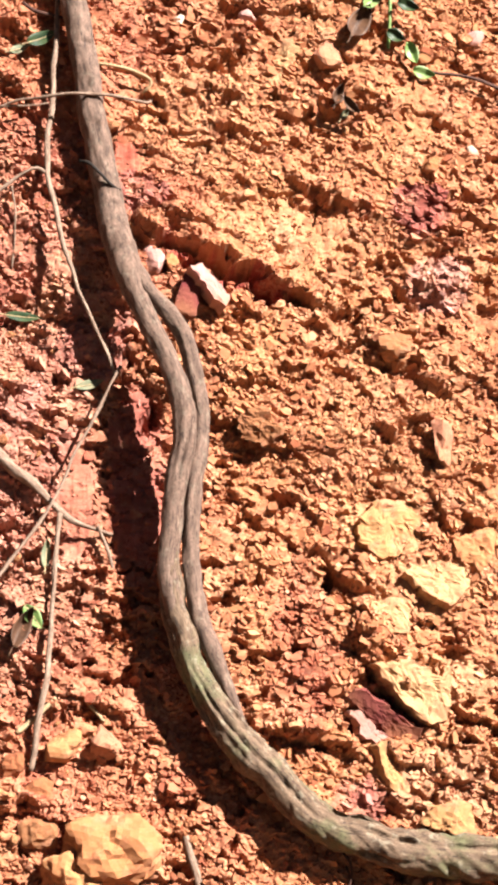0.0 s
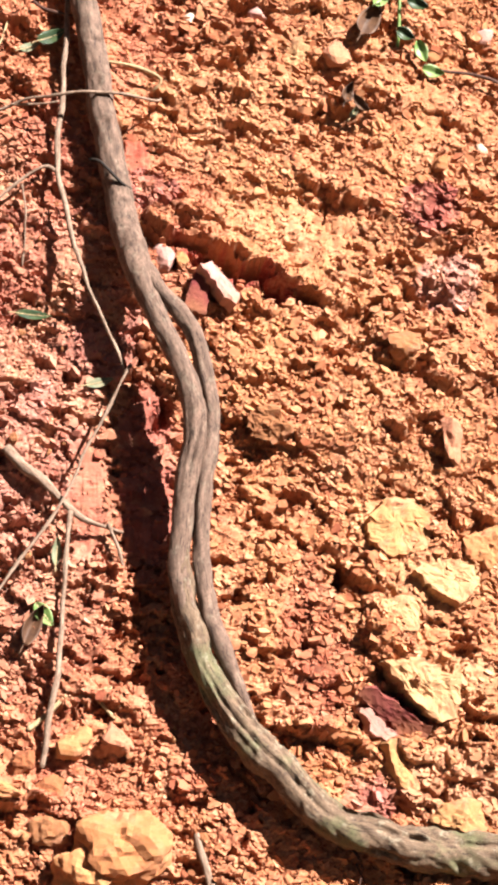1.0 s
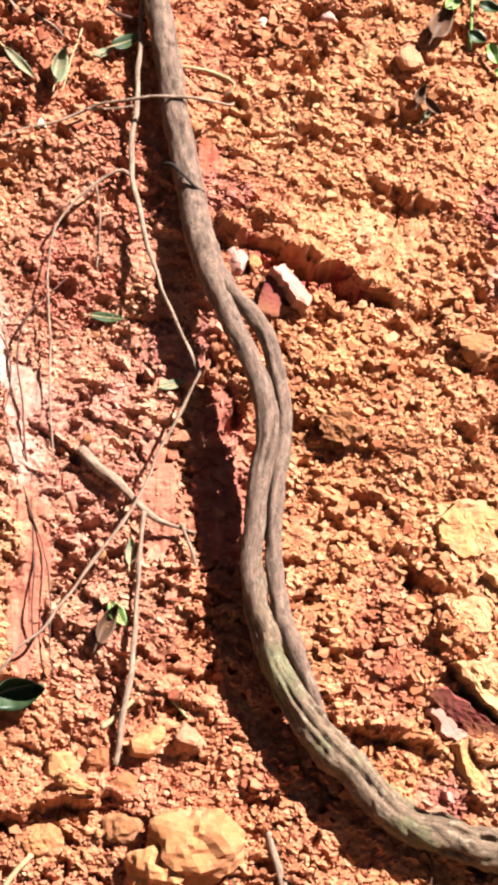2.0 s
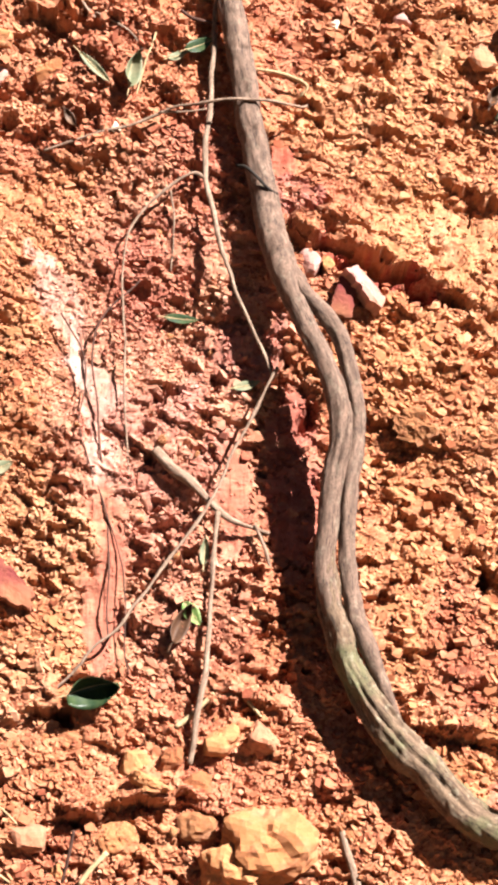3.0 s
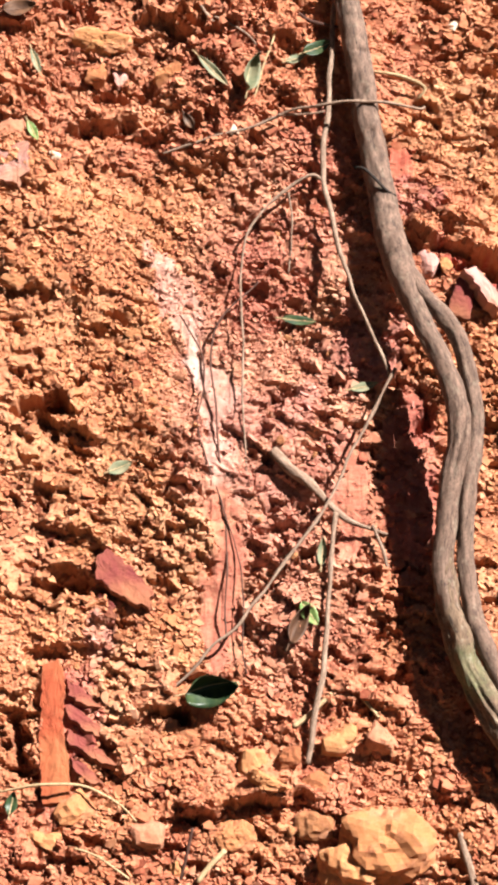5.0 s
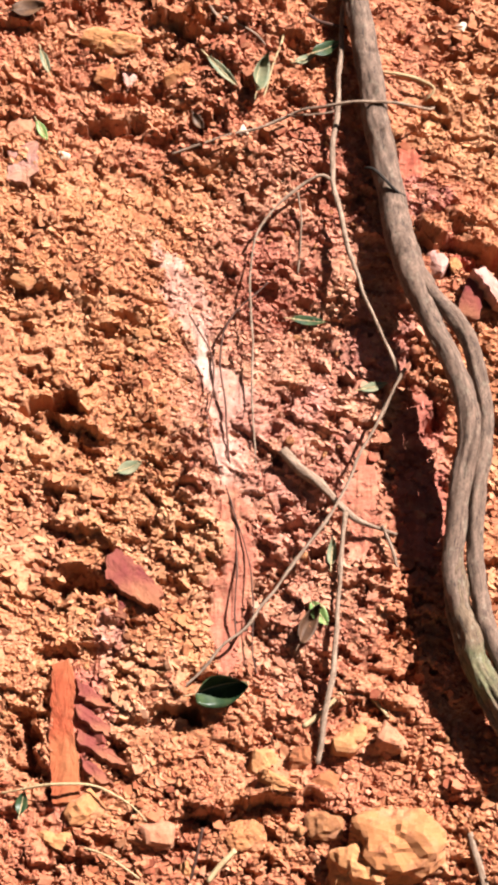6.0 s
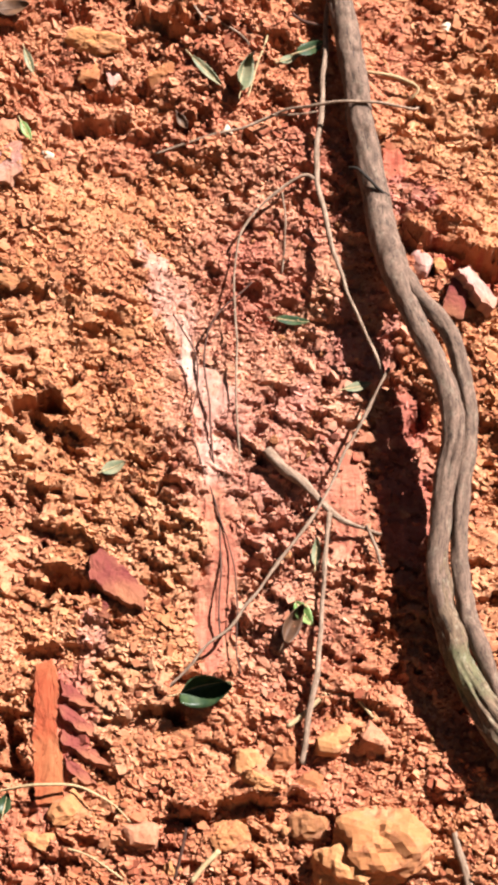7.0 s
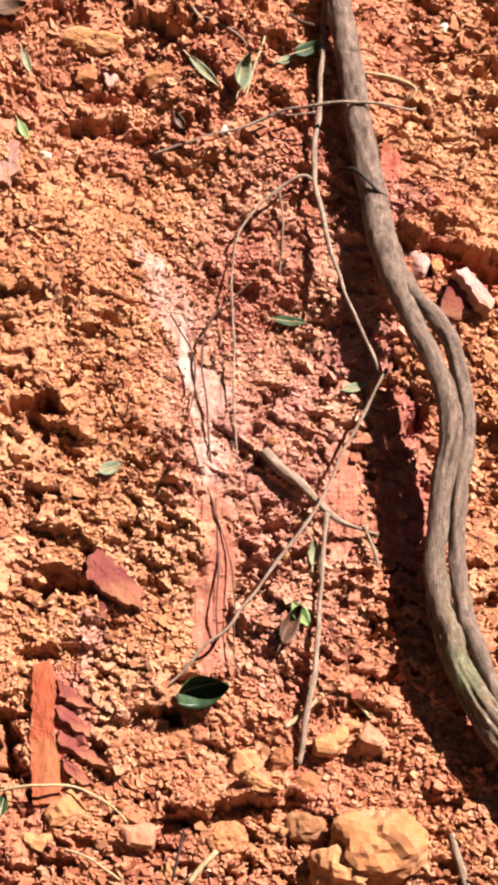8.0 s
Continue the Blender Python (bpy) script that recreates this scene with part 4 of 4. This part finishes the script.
# ---- stones and clods ----
ROCKS = [
    ("pinkish broken stone beside the vine", "pink", (0.235, 0.260), 0.044, 0.040, 0.034, -40, 12),
    # maroon colour stands in for shade on the pink stone's lower left side
    ("dark red piece for the shaded side of a pink stone", "maroon", (0.284, 0.203), 0.058, 0.056, 0.036, -40, 9),
    ("small yellow stone beside the vine", "yellow", (0.263, 0.256), 0.022, 0.026, 0.022, 0, 12),
    ("blocky yellow stone with a flat bright top", "cream", (0.448, 0.603), 0.074, 0.050, 0.050, 16, 11),
    ("reddish-orange wedge of clay", "salmon", (0.506, 0.610), 0.042, 0.062, 0.036, 10, 12),
    ("pale pinkish pebble on the soil", "pink", (0.738, 0.647), 0.034, 0.030, 0.028, 0, 14),
    ("small white pebble on the soil", "white", (0.717, 0.453), 0.016, 0.023, 0.014, 20, 14),
    ("rounded yellow clod of earth", "yellow", (0.648, 0.422), 0.030, 0.030, 0.026, 0, 14),
    ("upright ochre sliver of stone", "yellow", (0.475, 0.501), 0.017, 0.036, 0.016, 8, 10),
    ("brown-red angular stone in a hollow", "brown", (0.575, 0.138), 0.052, 0.040, 0.044, 10, 12),
    ("brown stone with a shaded face", "brown", (0.379, 0.023), 0.056, 0.040, 0.036, -12, 12),
    ("upright salmon stone in the bank", "salmon", (0.627, -0.009), 0.036, 0.064, 0.036, 4, 12),

    ("large yellow-orange clod at the bottom of the bank", "yellow", (0.164, -0.547), 0.118, 0.090, 0.080, 12, 60),
    ("yellow-orange clod leaning on a larger one", "yellow", (0.120, -0.574), 0.080, 0.066, 0.056, 0, 50),
    ("square-edged orange clod of clay", "salmon", (0.162, -0.412), 0.050, 0.044, 0.040, -8, 11),
    ("rounded red-brown clod of earth", "orange", (0.104, -0.411), 0.050, 0.044, 0.042, 0, 16),
    ("crumbly orange clod of earth", "orange", (-0.007, -0.440), 0.040, 0.034, 0.030, 0, 14), ("crumbly orange clod of earth", "orange", (0.043, -0.437), 0.034, 0.032, 0.030, 20, 14),
    ("crumbly orange clod of earth", "orange", (0.015, -0.468), 0.060, 0.030, 0.030, 5, 14), ("crumbly orange clod of earth", "orange", (0.076, -0.470), 0.044, 0.034, 0.030, 30, 14),
    ("broad ochre block of clay", "yellow", (-0.231, 0.643), 0.086, 0.042, 0.040, 2, 12),
    ("small pale stone among clods", "pink", (-0.210, 0.585), 0.030, 0.036, 0.024, 30, 12), ("small orange stone among clods", "orange", (-0.242, 0.589), 0.032, 0.036, 0.026, 0, 12),
    ("orange clod with a pointed end", "orange", (-0.130, 0.583), 0.044, 0.042, 0.034, 0, 11),
    ("smooth orange stone in the soil", "salmon", (-0.358, 0.492), 0.046, 0.036, 0.030, 0, 14),
    ("orange stone in the vine's shade", "salmon", (0.129, 0.048), 0.032, 0.032, 0.030, 0, 12), ("pale yellow stone in the shade", "yellow", (0.156, 0.070), 0.036, 0.030, 0.030, -20, 12),
    ("orange block of broken clay", "orange", (0.669, -0.162), 0.060, 0.066, 0.040, 20, 12), ("yellow block of broken clay", "ochre", (0.598, -0.526), 0.074, 0.056, 0.044, 0, 12),

    ("white pebble on orange soil", "white", (-0.035, 0.478), 0.020, 0.020, 0.014, 0, 14), ("white pebble on orange soil", "white", (-0.298, 0.448), 0.020, 0.016, 0.014, 0, 14),
    ("white pebble on orange soil", "white", (0.290, 0.664), 0.030, 0.022, 0.018, 30, 12), ("dull brown pebble on orange soil", "brown", (-0.175, 0.167), 0.026, 0.018, 0.016, 0, 12),
    ("flat pink pebble on the soil", "pink", (0.396, 0.669), 0.034, 0.026, 0.020, 10, 12), ("dark red stone beside the vine", "red", (0.240, 0.376), 0.034, 0.026, 0.022, -20, 11),
    ("brown stone in the clods", "brown", (-0.214, -0.404), 0.030, 0.050, 0.026, -30, 11), ("brown stone in the bank", "brown", (-0.345, 0.242), 0.046, 0.024, 0.026, -14, 12),
    ("reddish clod of crumbly earth", "salmon", (-0.145, -0.535), 0.050, 0.040, 0.036, 0, 14), ("crumbly orange clod of earth", "orange", (-0.030, -0.535), 0.056, 0.044, 0.040, 10, 14),
    ("crumbly orange clod of earth", "orange", (-0.233, -0.506), 0.050, 0.044, 0.038, 40, 14), ("crumbly orange clod of earth", "orange", (-0.101, -0.581), 0.060, 0.050, 0.040, 0, 14),
    ("yellow clod of crumbly earth", "yellow", (-0.275, -0.542), 0.044, 0.040, 0.036, 0, 14), ("red-brown clod of crumbly earth", "brown", (0.075, -0.520), 0.054, 0.040, 0.036, 0, 16),
]
for k, (label, kind, (x, u), w, hgt, d, turn, corners) in enumerate(ROCKS):
    rock = tagged(new("stone", rock_mesh("stone", w * 1.12, hgt * 1.12, d, STONE[kind], 300 + k, corners, 0.025 if kind in ("pink", "red", "white", "maroon") else 0.100, 3 if w > 0.055 else 2)), label, "stone")
    set_on_bank(rock, x, u, ground_height(x, u) + d * (0.28 if kind == "red" and w > 0.08 else 0.12), turn)


def slab_mesh(name, outline, thick, mat, seed, crag, ragged):
    """A broken plate: an uneven outline with thickness, rough faces and chipped edges."""
    rng = random.Random(seed)
    edge = []
    for (ax, au), (bx, bu) in zip(outline, outline[1:] + outline[:1]):
        n = max(1, int(math.hypot(bx - ax, bu - au) / 0.006))
        for i in range(n):
            w = ragged
            edge.append((ax + (bx - ax) * i / n + rng.uniform(-w, w), au + (bu - au) * i / n + rng.uniform(-w, w)))
    n, verts = len(edge), []
    steps = [(1.0, -0.5), (1.0, 0.0), (0.97, 0.5), (0.88, 0.5), (0.78, 0.5), (0.67, 0.5), (0.56, 0.5), (0.45, 0.5), (0.34, 0.5), (0.23, 0.5), (0.12, 0.5)]
    for wide, high in steps:
        for x, u in edge:
            p = Vector((x * wide + seed, u * wide, high * thick))
            rough = crag * (noise.fractal(p * 42, 1.0, 2.0, 4) + 0.35 * noise.fractal(p * 190, 1.0, 2.0, 3))
            verts.append((x * wide + 0.5 * crag * noise.fractal(p * 90 + Vector((0, 7, 0)), 1.0, 2.0, 3), u * wide, high * thick + rough))
    faces = [(r * n + k, r * n + (k + 1) % n, (r + 1) * n + (k + 1) % n, (r + 1) * n + k) for r in range(len(steps) - 1) for k in range(n)]
    faces += [tuple(range(n))[::-1], tuple((len(steps) - 1) * n + k for k in range(n))]
    return mesh_of(name, verts, faces, mat)


# slabs: label, clay, outline on the bank, thickness, lift, tip, roll
SLABS = [
    ("maroon slaty slab of stone lying on ochre soil", "maroon", [(-0.220, -0.166), (-0.205, -0.155), (-0.172, -0.178), (-0.140, -0.214), (-0.144, -0.240), (-0.184, -0.222), (-0.216, -0.198)], 0.016, 0.016, -6, 6),
    ("small maroon flake beside a larger slab", "maroon", [(-0.212, -0.215), (-0.192, -0.224), (-0.190, -0.250), (-0.206, -0.244)], 0.010, 0.007, 4, -10),
    ("upright rust-red band of smooth clay", "rust", [(-0.283, -0.312), (-0.262, -0.304), (-0.252, -0.340), (-0.254, -0.400), (-0.244, -0.440), (-0.240, -0.494), (-0.276, -0.500), (-0.284, -0.420)], 0.016, 0.001, 0, -4),
    ("jagged maroon splinter beside rust-red clay", "maroon", [(-0.250, -0.335), (-0.232, -0.345), (-0.206, -0.372), (-0.222, -0.374), (-0.248, -0.356)], 0.010, 0.005, -18, 14),
    ("jagged maroon splinter beside rust-red clay", "maroon", [(-0.252, -0.366), (-0.228, -0.378), (-0.190, -0.416), (-0.212, -0.410), (-0.250, -0.386)], 0.010, 0.005, -18, 14),
    ("jagged maroon splinter beside rust-red clay", "maroon", [(-0.250, -0.398), (-0.224, -0.412), (-0.182, -0.450), (-0.204, -0.448), (-0.246, -0.420)], 0.010, 0.004, -18, 14),
    ("jagged maroon splinter beside rust-red clay", "maroon", [(-0.242, -0.434), (-0.222, -0.446), (-0.196, -0.474), (-0.216, -0.472), (-0.240, -0.454)], 0.010, 0.004, -14, 14),
    # lit face of the pink stone, paler than the maroon piece for its shaded side
    ("pale pink slab for the lit face of a stone beside the vine", "pink", [(0.282, 0.240), (0.302, 0.246), (0.338, 0.196), (0.332, 0.182), (0.318, 0.190)], 0.026, 0.020, -4, 14),
    ("dull pink slab set in the soil", "rose", [(-0.378, 0.462), (-0.338, 0.466), (-0.330, 0.420), (-0.346, 0.398), (-0.376, 0.404)], 0.016, 0.000, 0, -6),
    ("broad ochre block of smooth clay", "ochre", [(0.502, -0.118), (0.530, -0.090), (0.575, -0.088), (0.598, -0.120), (0.580, -0.166), (0.524, -0.176), (0.500, -0.150)], 0.036, -0.009, -5, 6),
    ("cream-yellow block of smooth clay", "cream", [(0.556, -0.194), (0.602, -0.176), (0.650, -0.186), (0.648, -0.214), (0.616, -0.246), (0.580, -0.222)], 0.034, -0.006, -6, 8),
    ("cream-yellow block of smooth clay", "cream", [(0.508, -0.236), (0.548, -0.226), (0.566, -0.246), (0.562, -0.276), (0.530, -0.280), (0.506, -0.262)], 0.030, -0.006, -4, 5),
    ("long cream block of clay over a dark hollow", "cream", [(0.506, -0.318), (0.560, -0.312), (0.612, -0.340), (0.604, -0.390), (0.576, -0.398), (0.540, -0.362)], 0.040, 0.000, 6, 6),
    ("maroon slab at the back of a dark hollow", "maroon", [(0.476, -0.350), (0.500, -0.342), (0.572, -0.404), (0.560, -0.424), (0.538, -0.416)], 0.016, -0.002, 26, -14),
    ("pink-edged splinter under a dark hollow", "rose", [(0.470, -0.378), (0.484, -0.376), (0.552, -0.436), (0.540, -0.444), (0.488, -0.410)], 0.016, 0.002, 0, 20),
    ("leaning ochre splinter below a hollow", "ochre", [(0.500, -0.420), (0.520, -0.414), (0.552, -0.470), (0.540, -0.500), (0.518, -0.476)], 0.024, -0.002, 0, 24),
    ("brown clay block with a shaded side", "brown", [(0.352, 0.040), (0.384, 0.036), (0.414, 0.012), (0.392, -0.008), (0.354, 0.004)], 0.034, 0.002, 18, -16),
]
for k, (label, kind, outline, thick, lift, tip, roll) in enumerate(SLABS):
    mx, mu = sum(p[0] for p in outline) / len(outline), sum(p[1] for p in outline) / len(outline)
    slab = tagged(new("flat_stone", slab_mesh("flat_stone", [(x - mx, u - mu) for x, u in outline[::-1]], thick, STONE[kind], 700 + k, 0.0060 if kind in ("ochre", "cream", "brown") else 0.0026, 0.0014 if kind == "rust" else 0.0030)), label, "stone")
    base = sorted(ground_height(x, u) for x, u in outline + [(mx, mu)])[len(outline) // 2]
    set_on_bank(slab, mx, mu, base + lift, 0, tip, roll)

rng = random.Random(8)
LOOSE = [rock_mesh("clod", 1.0, rng.uniform(0.7, 1.1), rng.uniform(0.6, 0.9), STONE["orange"], 500 + k, 13, 0.04, 1) for k in range(10)]
LOOSE += [rock_mesh("clod", 1.0, rng.uniform(0.7, 1.1), rng.uniform(0.6, 0.9), STONE["yellow"], 520 + k, 12, 0.04, 1) for k in range(6)]
LOOSE += [rock_mesh("clod", 1.0, rng.uniform(0.7, 1.1), rng.uniform(0.6, 0.9), STONE["salmon"], 540 + k, 11, 0.03, 1) for k in range(2)]
placed = 0
while placed < 270:
    x, u = rng.uniform(-0.44, 0.80), rng.uniform(-0.66, 0.78)
    if minerals(np.array([x]), np.array([u]))[3][0] > 0.2 or soft_noise(np.array([x / 0.1]), np.array([u / 0.1]), 71)[0] < rng.uniform(-0.7, 0.4):
        continue
    size = min(0.026, 0.0095 * math.exp(0.4 * rng.gauss(0, 1)))
    clod = tagged(new("clod", LOOSE[rng.randrange(len(LOOSE))]), "small broken clod of orange soil", "clod", "loose clods on the bank")
    set_on_bank(clod, x, u, ground_height(x, u) + 0.18 * size, rng.uniform(0, 360), rng.uniform(-30, 30), rng.uniform(-30, 30))
    clod.scale = (size, size, size)
    placed += 1
